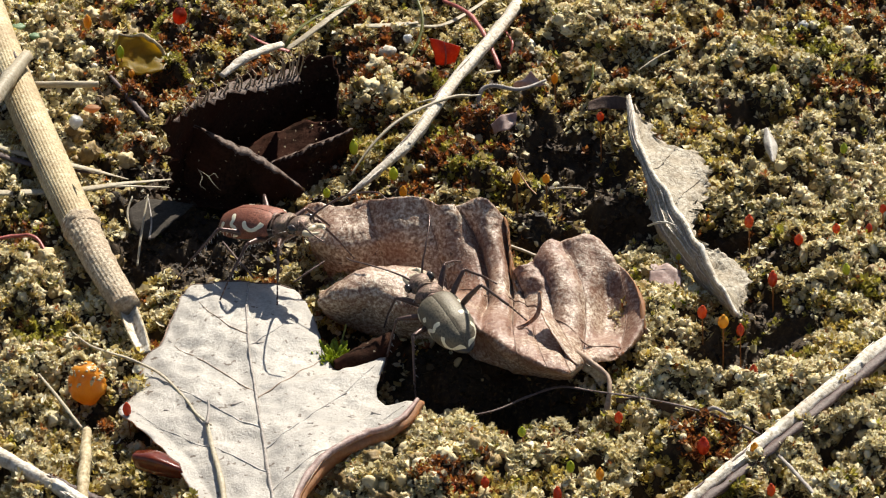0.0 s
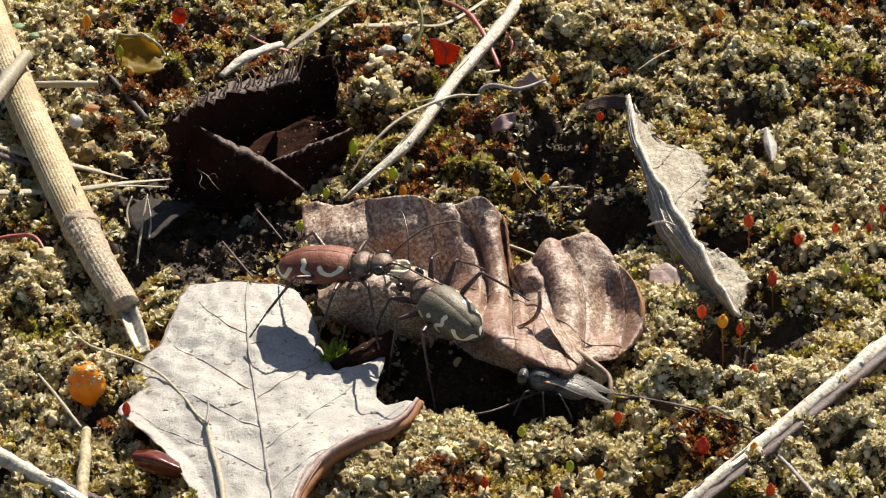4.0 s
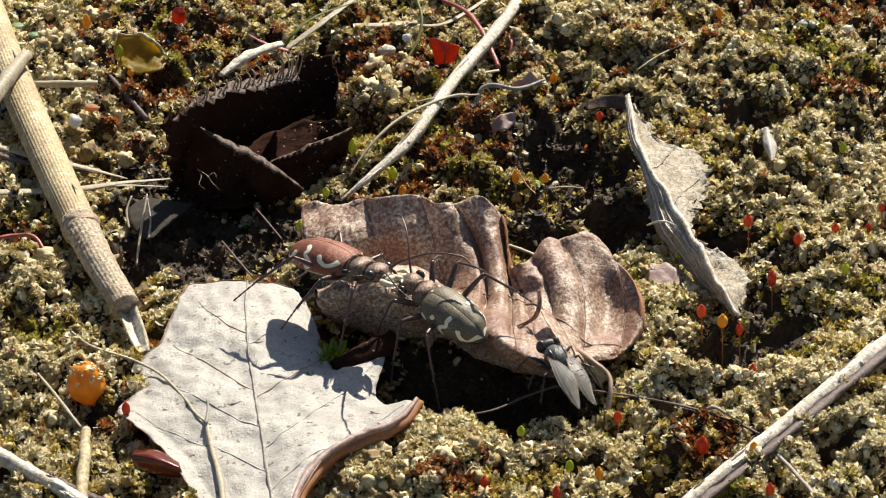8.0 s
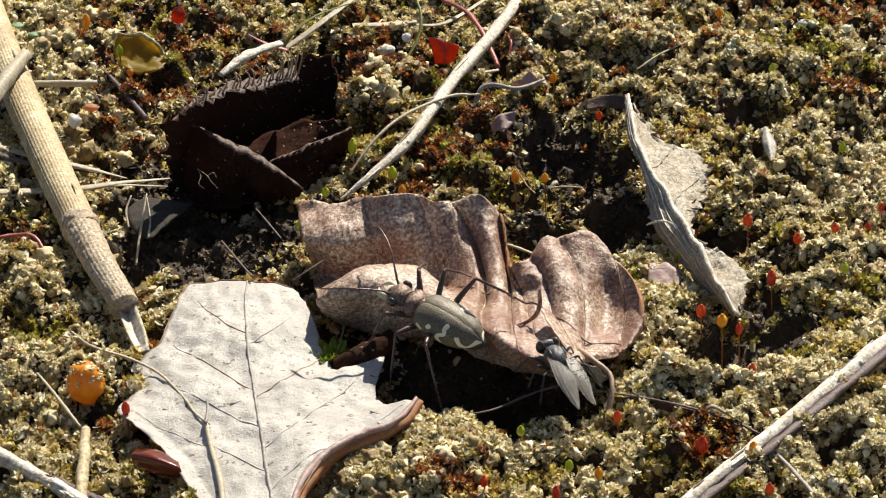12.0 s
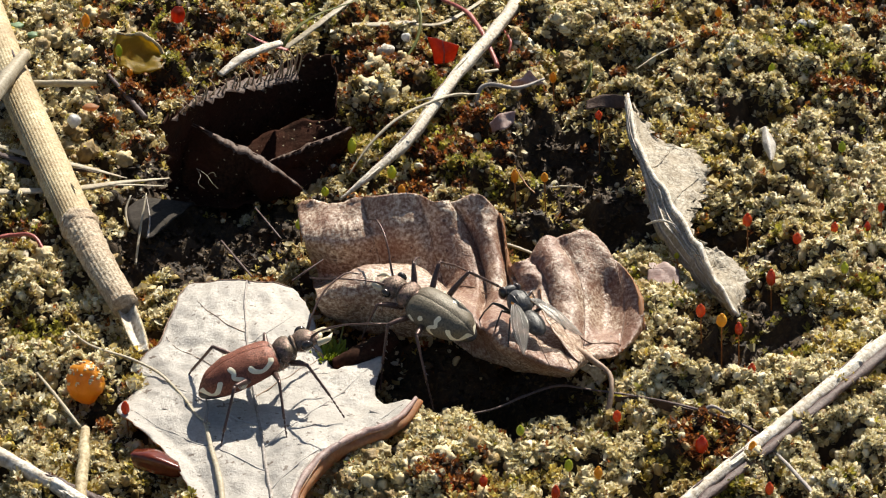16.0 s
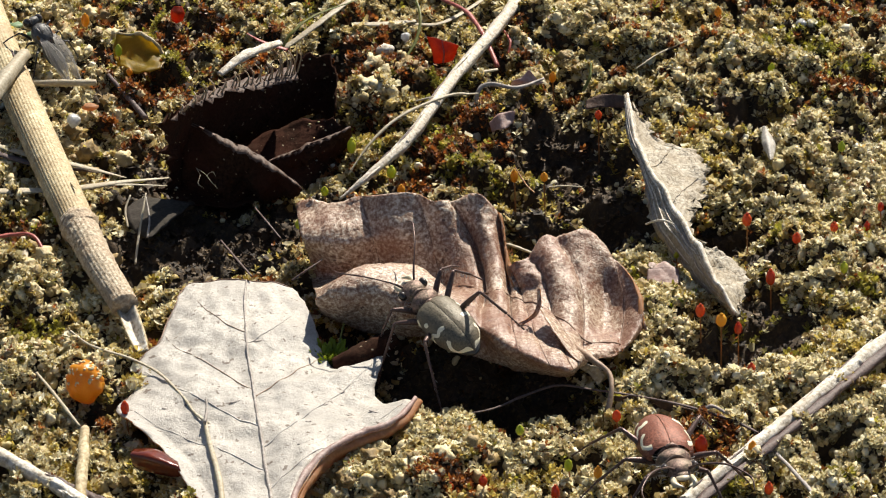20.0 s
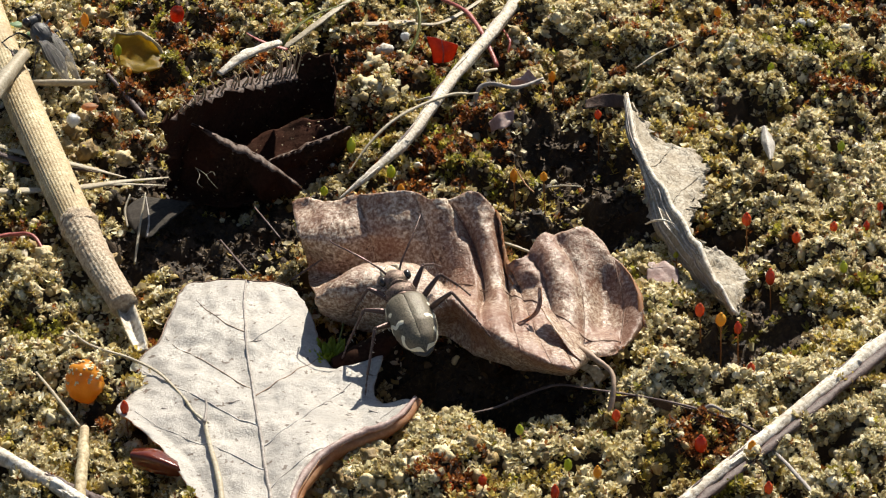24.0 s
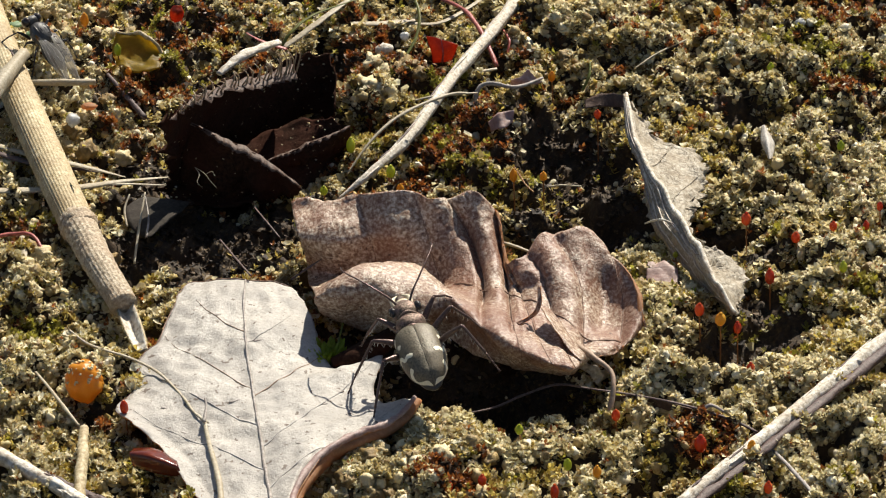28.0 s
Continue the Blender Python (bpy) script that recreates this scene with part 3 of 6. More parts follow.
def brown_leaf():
    """Curled brown oak leaf: an upright scalloped half, a valley along the midrib and a half rolled up in front."""
    upper = [(-17.2, 1.1, 5.6), (-12.3, -0.8, 6.6), (-8.8, -2.4, 8.8), (-2.8, -3.8, 9.6), (0.2, -4.4, 9), (3.2, -2.7, 8.8), (6.7, -4.3, 7.8), (7.6, -10, 4.5), (8.9, -12.2, 5.4), (11.8, -9.2, 6.6), (15, -8.6, 7.4), (19.4, -9.2, 6), (23.6, -20.9, 1.6)]
    wall = [(-16.3, -5.9, 5), (-11.6, -6.9, 5), (-7.9, -6.6, 5.4), (-2.4, -6.4, 6), (1.8, -6.3, 5.6), (4.7, -6.7, 5.8), (7.2, -7.6, 5.6), (8.3, -13.4, 4), (9.6, -13.7, 4.8), (13.1, -14.1, 5.8), (17.4, -15.2, 5), (21.1, -16.1, 4), (22.9, -20.7, 1.6)]
    valley = [(-15.2, -5.5, -0.6), (-10.6, -6.4, -0.6), (-7.4, -7.7, -0.2), (-2.6, -9.3, 0.8), (3, -12.7, 2.6), (5.6, -15.1, 3.4), (8.1, -15.7, 3.4), (9, -16.6, 3.4), (10.5, -17.5, 3.4), (13.4, -20.8, 3.8), (16.5, -24, 3), (20, -23.5, 2.2), (21.7, -22.9, 1.5)]
    crest = [(-14.4, -18.3, 5.4), (-12, -17.8, 6.8), (-8.5, -15.9, 7.6), (-2.3, -15.4, 6.8), (2.2, -22.2, 6), (4.6, -25.9, 6), (7.9, -29.6, 6), (10.3, -31.9, 6), (12.5, -33.1, 5.8), (14.5, -33.2, 5.4), (16.3, -28.3, 3.6), (19.3, -25.6, 1.8), (20.6, -24.3, 1.5)]
    front = [(-13.8, -17, 1.8), (-11.3, -18.1, 0.8), (-8.4, -19.1, 0.4), (-4, -19.8, 0.4), (0.6, -20.8, 0.8), (2.9, -23.6, 0.8), (6.7, -26.6, 0.8), (9.8, -28.2, 1), (12.3, -29, 1.2), (14.7, -29.4, 1.6), (16.6, -26.1, 1.8), (19, -25.8, 1.5), (19.9, -25.1, 1.3)]
    belly = [(-14.3, -20.3, 5.2), (-11.5, -21.2, 6.4), (-8.3, -20.8, 6.9), (-2.9, -22.9, 6.4), (1.7, -20.9, 3), (3.7, -24.6, 3), (7.2, -28.3, 3), (10, -30.2, 3.2), (12.3, -31.4, 3.4), (14.6, -31.6, 3.4), (16.5, -28.6, 2.8), (19.1, -26.2, 1.7), (20.2, -24.7, 1.4)]
    g = loft([upper, wall, valley, crest, belly, front], 170, 80)
    veins = ((-0.02, 0.02), (0.15, 0.18), (0.25, 0.29), (0.365, 0.395), (0.5, 0.5), (0.6, 0.62), (0.7, 0.73), (0.79, 0.83), (0.93, 0.94), (1.02, 1.02))
    n, m, _ = g.shape
    du, dv = np.gradient(g, axis=0), np.gradient(g, axis=1)
    normal = np.cross(du, dv)
    normal /= np.linalg.norm(normal, axis=2, keepdims=True) + 1e-9
    normal *= math.copysign(1, normal[..., 2].mean())
    for i in range(n):
        s = i / (n - 1)
        for j in range(m):
            v = j / (m - 1)
            # pillows between the side veins, folds at the veins
            at = [top + (low - top) * min(1, v / 0.42) + 0.17 * max(0, v - 0.5) for top, low in veins]
            k = max(i for i in range(len(at) - 1) if at[i] <= s or i == 0)
            pillow = abs(math.sin(math.pi * min(1, max(0, (s - at[k]) / (at[k + 1] - at[k]))))) ** 0.7 - 0.6
            swell = 1.9 if 0.365 < s < 0.5 else 0.4 if 0.5 <= s < 0.7 else 1.0
            dent = 3.2 * math.exp(-((s - 0.88) / 0.05) ** 2 - ((v - 0.24) / 0.14) ** 2) - 1.0 * math.exp(-((s - 0.97) / 0.03) ** 2 - ((v - 0.15) / 0.25) ** 2)
            g[i, j] += normal[i, j] * (swell * (1 if v < 0.45 else max(0.25, 0.7 - 3 * (v - 0.45))) * pillow * min(1, 4 * (1 - v)) + 0.3 * noise.noise(Vector(g[i, j] * 0.4)) + 0.15 * noise.noise(Vector(g[i, j] * 1.3)) + 0.07 * noise.noise(Vector(g[i, j] * 4)) - dent)
            if j == 0:
                g[i, j, 2] += 0.25 * math.sin(s * 60)
    leaf = thing("brown_leaf", "curled brown oak leaf with scalloped lobes and a rolled-up front edge", "leaf")
    part("blade", sheet("brown_blade", g, BROWN_LEAF, LEAF_BACK, 0.14), leaf)
    part("midrib", mesh_of("brown_midrib", *tube(along_vein(g, lambda s: 0.04 + 0.9 * s, lambda s: 0.41, 30, 0.02), (0.06, 0.11), 70, 7, wobble=0.3), [LEAF_VEIN]), leaf)
    for k, (top, low) in enumerate(veins[1:-1]):
        pts = along_vein(g, lambda s: low + (top - low) * s, lambda s: 0.41 - 0.4 * s, 14, 0.02)
        part("side_vein", mesh_of("brown_vein", *tube(pts, (0.07, 0.03), 30, 6, wobble=0.5, seed=k), [LEAF_VEIN]), leaf)
    for k, (top, low) in enumerate(veins[4:9]):
        pts = along_vein(g, lambda s: low + 0.17 * max(0, 0.43 * s - 0.07), lambda s: 0.43 + 0.43 * s, 16, 0.03)
        part("side_vein", mesh_of("brown_vein", *tube(pts, (0.08, 0.03), 30, 6, wobble=0.5, seed=k + 9), [LEAF_VEIN]), leaf)
    stem = [(15, -27.6, 4), (16.9, -30.1, 4), (18.6, -31.4, 3.2), (18.9, -33.3, 2.4), (18.4, -35.4, 0.2)]
    part("petiole", mesh_of("petiole", *tube(stem, (0.5, 0.34, 0.29, 0.29, 0.36), 26, 10, wobble=0.25), [VEIN]), leaf, "bent grey-brown leaf stalk")
    for rails in (([(7.8, -24.3, 4.6), (9.7, -24.2, 5.6), (10.7, -23.9, 7), (10.8, -22.2, 8.4)], [(8.7, -24.8, 4.8), (10.6, -24, 5.8), (11.2, -24.1, 7.2), (11.1, -22.7, 8.6)]),
                  ([(11.2, -24.2, 7), (12.7, -28.4, 6.4), (15.3, -32.1, 5)], [(12.4, -22.3, 5.6), (14.1, -25.7, 4.8), (15.9, -29.9, 4.2)])):
        flap = loft(rails, 18, 6)
        for i in range(18):
            for j in range(6):
                flap[i, j] += 0.25 * np.array((0.4, 0.4, 1)) * noise.noise(Vector(flap[i, j] * 0.6))
        part("torn_flap", sheet("torn_flap", flap, BROWN_LEAF, LEAF_BACK, 0.1), leaf)
    return leaf


BROWN = brown_leaf()


dust_pick = random.Random(12)


def dark_leaf():
    """Dark rotten leaf, half open like a cave, with toothed edges; shade and lit rims are in its colours."""
    leaf = thing("dark_leaf", "dark rotten leaf with toothed edges, curled open, its shade put into the colour", "leaf")
    back = loft([[(-33.1, 6.8, 12.8), (-30.9, 11.6, 12.8), (-26.5, 20.4, 11), (-22.1, 27.4, 8.8), (-17.3, 30.7, 8.4), (-13.2, 31.3, 7.6), (-12.8, 25.3, 5)], [(-32.8, 12.1, 4.5), (-30.7, 15.9, 4.5), (-26.9, 22.8, 4), (-22.2, 27.3, 4), (-17.3, 30.6, 4), (-13.8, 31.1, 4), (-13.1, 26.5, 2.5)],
                 [(-34.1, 13.5, -1), (-30.7, 18.1, -1), (-27.1, 23.6, -1), (-22.3, 27.8, -1), (-17.4, 30.6, -1), (-14.2, 30.9, -1), (-13.6, 26.1, -1)]], 60, 26)
    for i in range(60):
        for j in range(26):
            g = back[i, j]
            back[i, j] += np.array((0.6, 1.6, 1.2)) * noise.noise(Vector(g * 0.2)) + np.array((0.3, 0.6, 0.6)) * noise.noise(Vector(g * 0.6)) + np.array((0, 0.2, 0.2)) * noise.noise(Vector(g * 2))
        if i < 5:
            for j in range(26):
                back[i, j, 0] += (5 - i) * 0.5 * noise.noise(Vector((j * 0.5, 2, 8)))
        back[i, 0] += np.array((0.3, 0.3, 0.9)) * noise.noise(Vector((i * 0.9, 0, 4))) + np.array((0, 0, 0.3 * (i % 3)))
    bed = loft([[(-33.1, 13.4, -0.6), (-30.6, 16.9, 0), (-26.9, 21.1, 0.8), (-22, 22, 3), (-17, 22.2, 5), (-13.4, 21.3, 5.5)], [(-32.8, 12.7, -1), (-28.7, 14.5, -0.8), (-25.3, 16.3, -0.4), (-21.1, 16.8, 1.4), (-17, 18.7, 3), (-12, 21.3, 3.4)],
                [(-32, 11.7, -1.2), (-28.5, 11.4, -1.2), (-25.1, 11.7, -1.2), (-21, 12.2, -1.2), (-17.6, 13.5, -1), (-11.9, 21, -0.6)]], 50, 20)
    for i in range(50):
        for j in range(20):
            bed[i, j, 2] += 0.8 * noise.noise(Vector(bed[i, j] * 0.35)) + 0.3 * noise.noise(Vector(bed[i, j] * 1.3))
    part("inner_half", sheet("dark_bed", bed, DARK_LEAF, DARK_LEAF, 0.15), leaf)
    part("back_half", sheet("dark_back", back, DARK_LEAF, DARK_LEAF, 0.15), leaf)
    ledge = loft([[(-32.2, 7.2, 13.4), (-28.8, 12.8, 12.6), (-24.4, 18.8, 10.8), (-20.5, 22.9, 9.4), (-17.6, 24.7, 9.2)], [(-31.2, 9.2, 13.4), (-28.4, 15, 12.6), (-24.5, 20.9, 11), (-20.5, 25.1, 9.8), (-18.3, 27.8, 9.4)]], 46, 6)
    for i in range(46):
        ledge[i, 0] += np.array((0.2, -0.8, 0.1)) * (i % 3) * (0.5 + abs(noise.noise(Vector((i * 0.7, 3, 1)))))
        ledge[i, :, 2] += 0.9 * noise.noise(Vector(ledge[i, 0] * 0.5))
    part("toothed_rim", sheet("dark_ledge", ledge, DARK_RIM, DARK_LEAF, 0.14), leaf, "brown rim with fine teeth, coloured lighter for the light on it")
    for k in range(34):
        s = k / 33
        base = spline([(-31.1, 8.6, 13.4), (-28.3, 13.9, 12.6), (-24.4, 19.5, 11), (-20.5, 24, 9.6), (-17.8, 25.8, 9.4)], 34)[k]
        tip = base + np.array((0.7 * math.sin(k * 2.3), 0.8 + 0.5 * math.sin(k * 5.1), 0.9 + 0.5 * math.sin(k * 3.3) + 2.4 * s * s))
        mid = (base + tip) / 2 + np.array((0.35, 0, 0.3))
        part("tooth", mesh_of("tooth", *tube([base, mid, tip], (0.12, 0.1, 0.05), 8, 5), [TOOTH]), leaf)
    for name, edge, low in (("front_fold", "a", "b"), ("side_fold", "c", "d")):
        rails = {"a": [(-31, 15, 9), (-26.9, 12.3, 8), (-24.7, 11.5, 7.4), (-22.3, 10.7, 6.6), (-19.9, 9.6, 5.4), (-16.7, 8.5, 3)], "b": [(-31.9, 15, -1.5), (-29.3, 13.9, -1.5), (-26.6, 13.4, -1.5), (-23.8, 13.2, -1.5), (-21, 13.2, -1.4), (-18.3, 13, -1)],
                 "c": [(-21.2, 14.9, 3), (-18.1, 16.5, 3.6), (-15, 17.8, 4.4), (-11.1, 19.8, 5)], "d": [(-20.4, 16.1, 0), (-17.7, 17.1, 0.2), (-14.2, 19.1, 0.5), (-11.4, 22.1, 1)]}
        g = loft([rails[edge], (np.array(rails[edge]) + np.array(rails[low])) / 2 + np.array((0, -0.6, 0.3)), rails[low]], 44, 16)
        for i in range(44):
            for j in range(16):
                g[i, j] += min(1, 0.15 + 0.2 * j) * (np.array((0.3, 0.9, 1.0)) * noise.noise(Vector(g[i, j] * 0.4)) + np.array((0, 0.4, 0.4)) * noise.noise(Vector(g[i, j] * 1.5)))
        part(name, sheet(name, g, DARK_LEAF, DARK_LEAF, 0.14), leaf)
        wide = 1.25 if name == "front_fold" else 0.4
        lip = []
        for i, p in enumerate(g[:, 0]):
            bend = 0.35 * np.array((0.5, 0.6, 1)) * noise.noise(Vector((i * 0.21, 4, 2)))
            tooth = 0.55 * abs(math.sin(i * 0.9 + 1.2 * noise.noise(Vector((i * 0.3, 7, 1))))) ** 3
            across = wide * math.sin(math.pi * min(1, i / 43 + 0.02)) ** 1.5 * (0.8 + 0.5 * noise.noise(Vector((i * 0.17, 1, 5))))
            lip.append([p + bend + np.array((0, 0.1, 0.1)), p + bend + np.array((0, -across - tooth, -0.1 - 0.3 * across))])
        lip = np.array(lip)
        part("lit_edge", sheet("lit_edge", lip, DARK_RIM, DARK_LEAF, 0.08), leaf, "thin toothed edge, coloured lighter where it catches the light")
    dust = []
    for k in range(150):
        grid = (back, bed)[k % 2]
        i, j = dust_pick.randrange(grid.shape[0]), dust_pick.randrange(grid.shape[1])
        s = dust_pick.uniform(0.05, 0.17)
        dust.append(blob(tuple(grid[i, j] + np.array((0, -0.15, 0.1))), (s, s, s * 0.7), 4, 6, 0.6, k))
    tagged(part("sand_dust", mesh_of("leaf_dust", *merge(*dust), [SAND]), leaf, "pale sand grains stuck to the leaf"), kind="stuff")
    return leaf


dark_leaf()


def grey_leaf():
    """Grey felted leaf, folded along its midrib."""
    left = [(23, 28.2, 4.4), (23, 20.1, 3.8), (24.2, 12.6, 3.4), (24.8, 7.7, 2.4), (25.1, 2.7, 1.6), (26.8, -1.7, 1), (28.6, -5.9, 0.8), (30.6, -9.9, 0.5), (33.7, -15.7, 0.4)]
    middle = [(23.3, 27.9, 5), (23.8, 18.4, 4.8), (25, 10.6, 4.6), (26.8, 4.7, 4.6), (28.4, -1.7, 4.8), (29.8, -7.3, 4.8), (30.8, -10.8, 4.4), (31.9, -14.3, 3.8), (33.8, -18.3, 2.2)]
    right = [(23.9, 26, 4.6), (27.2, 19.7, 3.4), (32.2, 17, 2.6), (31.9, 9.6, 2.4), (29.5, 0, 3.4), (30.8, -6.6, 4.2), (33.8, -6.1, 2.8), (35.6, -9.5, 1.6), (34.6, -15.3, 1.2)]
    a = loft([left, (np.array(left) + np.array(middle)) / 2 + np.array((-0.2, 0, 0.35)), middle], 90, 18)
    b = loft([middle, (np.array(right) + np.array(middle)) / 2 + np.array((0, 0, -0.3)), right], 90, 18)
    g = np.concatenate([a, b[:, 1:]], 1)
    for i in range(g.shape[0]):
        for j in range(g.shape[1]):
            g[i, j, 2] += 0.6 * noise.noise(Vector(g[i, j] * 0.35)) + (0.4 if j > 18 else 0.15) * noise.noise(Vector(g[i, j] * 0.9)) + 0.2 * noise.noise(Vector(g[i, j] * 3)) + 0.3 * noise.noise(Vector((j * 0.45, i * 0.05, 4)))
            rag = max(0, abs(j / 34 - 0.5) - 0.36) * 8
            rag *= 1 if j > 17 else 0.2
            g[i, j, 0] += 1.5 * rag * noise.noise(Vector((g[i, j, 1] * 0.9, 1, 2))) + 0.7 * rag * noise.noise(Vector((g[i, j, 1] * 3, 1, 5)))
    leaf = thing("grey_leaf", "grey felted dead leaf folded along its midrib", "leaf")
    part("blade", sheet("grey_blade", g, GREY_LEAF, GREY_LEAF, 0.16), leaf)
    part("midrib", mesh_of("grey_midrib", *tube([p + np.array((0, 0, 0.15)) for p in along_vein(g, lambda s: s, lambda s: 0.5, 30)], (0.2, 0.34, 0.36, 0.2), 60, 8, ribs=0.12, wobble=0.4), [PALE_WOOD]), leaf, "pale fibrous midrib")
    for k in range(8):
        j0 = (0.06, 0.16, 0.25, 0.32, 0.38, 0.43, 0.46, 0.54)[k]
        pts = along_vein(g, lambda s: 0.02 + 0.94 * s, lambda s: j0 + 0.025 * math.sin((2 + k) * s + 2 * k) + 0.01 * math.sin(17 * s + k), 26, 0.04)
        part("fibre", mesh_of("grey_fibre", *tube(pts, (0.05, 0.11, 0.1, 0.04), 50, 6, wobble=0.7, seed=k + 30), [PALE_WOOD if k % 3 else VEIN_DARK]), leaf, "long pale fibre")
    for k, (s0, e) in enumerate(((0.12, 0.96), (0.26, 0.96), (0.42, 0.95), (0.62, 0.95), (0.78, 0.94), (0.35, 0.06), (0.55, 0.05), (0.7, 0.06))):
        pts = along_vein(g, lambda s: s0 + (-0.1 if e > 0.5 else 0.06) * s, lambda s: 0.5 + (e - 0.5) * s, 12)
        part("side_vein", mesh_of("grey_vein", *tube(pts, (0.1, 0.05), 24, 6, wobble=0.4, seed=k), [GREY_LEAF]), leaf)
    thread = [(24.4, 1, 2.6), (25.3, -1.2, 4.4), (26.4, -2.4, 5.2), (27.5, -3.3, 5.2)]
    part("thread", mesh_of("grey_thread", *tube(thread, (0.1, 0.16, 0.14, 0.08), 20, 6), [PALE_WOOD]), leaf, "thin arched thread over the fold")
    return leaf


grey_leaf()


def small_leaf(name, label, rails, mat, n=24, m=10, crumple=0.2, vein=None, thick=0.1, rim=None):
    g = loft(rails, n, m)
    for i in range(n):
        for j in range(m):
            g[i, j, 2] += crumple * noise.noise(Vector(g[i, j] * 0.8))
    leaf = thing(name, label, "leaf")
    part("blade", sheet(name + "_blade", g, mat, mat, thick), leaf)
    if rim:
        edge = [g[i, m - 1] for i in range(0, n, 3)] + [g[n - 1, j] for j in range(m - 2, -1, -2)]
        part("rim", mesh_of(name + "_rim", *tube(edge, (0.08, 0.2, 0.26, 0.14), 40, 7, wobble=0.6), [rim]), leaf, "pale curled rim")
    if vein:
        part("midrib", mesh_of(name + "_rib", *tube(along_vein(g, lambda s: s, lambda s: 0.5, 12), (0.16, 0.06), 24, 6), [vein]), leaf)
    return leaf


small_leaf("small_leaf", "small grey leaf, coloured dark for the shade it lies in", [[(-35.5, 1.2, 0.5), (-37.5, 4.3, 0.6), (-38.2, 7.9, 0.6)], [(-35, 0.6, 1), (-35, 4.4, 1.2), (-35.8, 9.9, 1)], [(-34.5, 0.9, 0.8), (-32.5, 4.3, 1), (-30.1, 8.9, 0.8)]], SHADED_LEAF, vein=VEIN_DARK)
small_leaf("red_leaf_bit", "torn bright red leaf scrap standing in the moss", [[(-0.9, 44.1, 0.5), (-1.2, 44.7, 2), (-1.8, 45, 4)], [(0.3, 44.1, 0.5), (0.4, 44, 2.2), (0.1, 44.8, 3.6)], [(1.5, 44.7, 0.5), (2, 44.4, 2), (2.3, 44, 3.2)]], RED_BIT, vein=RED_STEM)
small_leaf("red_leaf_bit", "round bright red scrap in the moss", [[(-35.5, 54.8, 1), (-35.6, 54.4, 2.5), (-35.1, 54.4, 3.4)], [(-34.7, 54.2, 1), (-34.6, 53.3, 2.8), (-34.4, 54, 3.6)], [(-34, 54.8, 1), (-33.7, 54.2, 2.5), (-34, 54.4, 3.4)]], RED_BIT)
small_leaf("yellow_leaf", "small yellowing round leaf with a pale rim", [[(-41.4, 40.5, 2.1), (-42.3, 43.8, 2.6), (-41.9, 45.6, 4.1)], [(-38.3, 39, 2.1), (-38.9, 42.6, 3), (-39.4, 44.7, 4.6)], [(-35.9, 39.7, 2.1), (-35.6, 42.5, 2.8), (-37.3, 43.5, 4.6)]], YELLOW_LEAF, crumple=0.7, rim=STRAW)
small_leaf("brown_scale", "glossy red-brown curled bud scale beside the white leaf", [[(-33.3, -46, 0.8), (-30.7, -47.4, 0.8), (-27.9, -48.1, 0.8)], [(-33.6, -45.9, 2.4), (-30.9, -47.3, 2.8), (-28.1, -48.3, 2.2)], [(-33.2, -44.1, 1.8), (-30.8, -45, 2.4), (-28.4, -46.8, 2)]], SCALE, crumple=0.1)
small_leaf("leaf_scrap", "pinkish curled leaf scrap on the moss", [[(8.7, 36.5, 1.5), (9.4, 35.3, 3), (11.2, 36, 4)], [(9.2, 36.6, 1), (10.8, 35.2, 2), (13.2, 35.5, 2.5)]], PINK_LEAF, crumple=0.5)
small_leaf("leaf_scrap", "pinkish curled leaf scrap on the moss", [[(6, 28, 1), (7.1, 27.5, 2.5), (9.3, 27.6, 3)], [(6.4, 26.3, 0.5), (7.8, 25.4, 1.5), (9.1, 26.7, 1.6)]], PINK_LEAF, crumple=0.5)
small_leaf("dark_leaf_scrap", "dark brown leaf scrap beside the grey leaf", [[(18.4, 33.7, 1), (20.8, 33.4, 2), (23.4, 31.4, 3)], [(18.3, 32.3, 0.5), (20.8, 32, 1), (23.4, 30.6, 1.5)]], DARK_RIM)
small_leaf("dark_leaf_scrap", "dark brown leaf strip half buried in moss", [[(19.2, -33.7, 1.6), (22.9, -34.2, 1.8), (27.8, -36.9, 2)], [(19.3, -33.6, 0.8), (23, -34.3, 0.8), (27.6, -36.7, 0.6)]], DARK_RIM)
small_leaf("leaf_scrap", "lilac-brown leaf scrap on the moss", [[(24.4, -5.2, 1), (26, -5.4, 1.5), (27.9, -7.4, 1.6)], [(24.1, -8.2, 0.5), (26, -10.5, 0.8), (27.7, -11.1, 0.8)]], PINK_LEAF, crumple=0.6)
small_leaf("white_husk", "small white pointed husk on the moss", [[(40.2, 26.2, 1.4), (39.8, 22.1, 1.6), (40.4, 18.3, 1.4)], [(40.5, 25.4, 2), (40.5, 20.8, 2.4), (40.6, 17.8, 1.6)], [(40.8, 25.9, 1.4), (41.5, 21.6, 1.6), (41, 18.3, 1.4)]], WHITE_LEAF, crumple=0.1)
small_leaf("white_husk", "small white leaf chip under the leaf stalk", [[(15.6, -28.9, 2), (16.6, -29.1, 1.2), (17.6, -29.8, 0.6)], [(15.6, -28.8, 2.8), (17.3, -29.2, 2.6), (18.4, -29.1, 1.2)]], GREY_LEAF, crumple=0.5)
rolled = thing("rolled_leaf", "dark rolled leaf piece in the shade", "leaf")
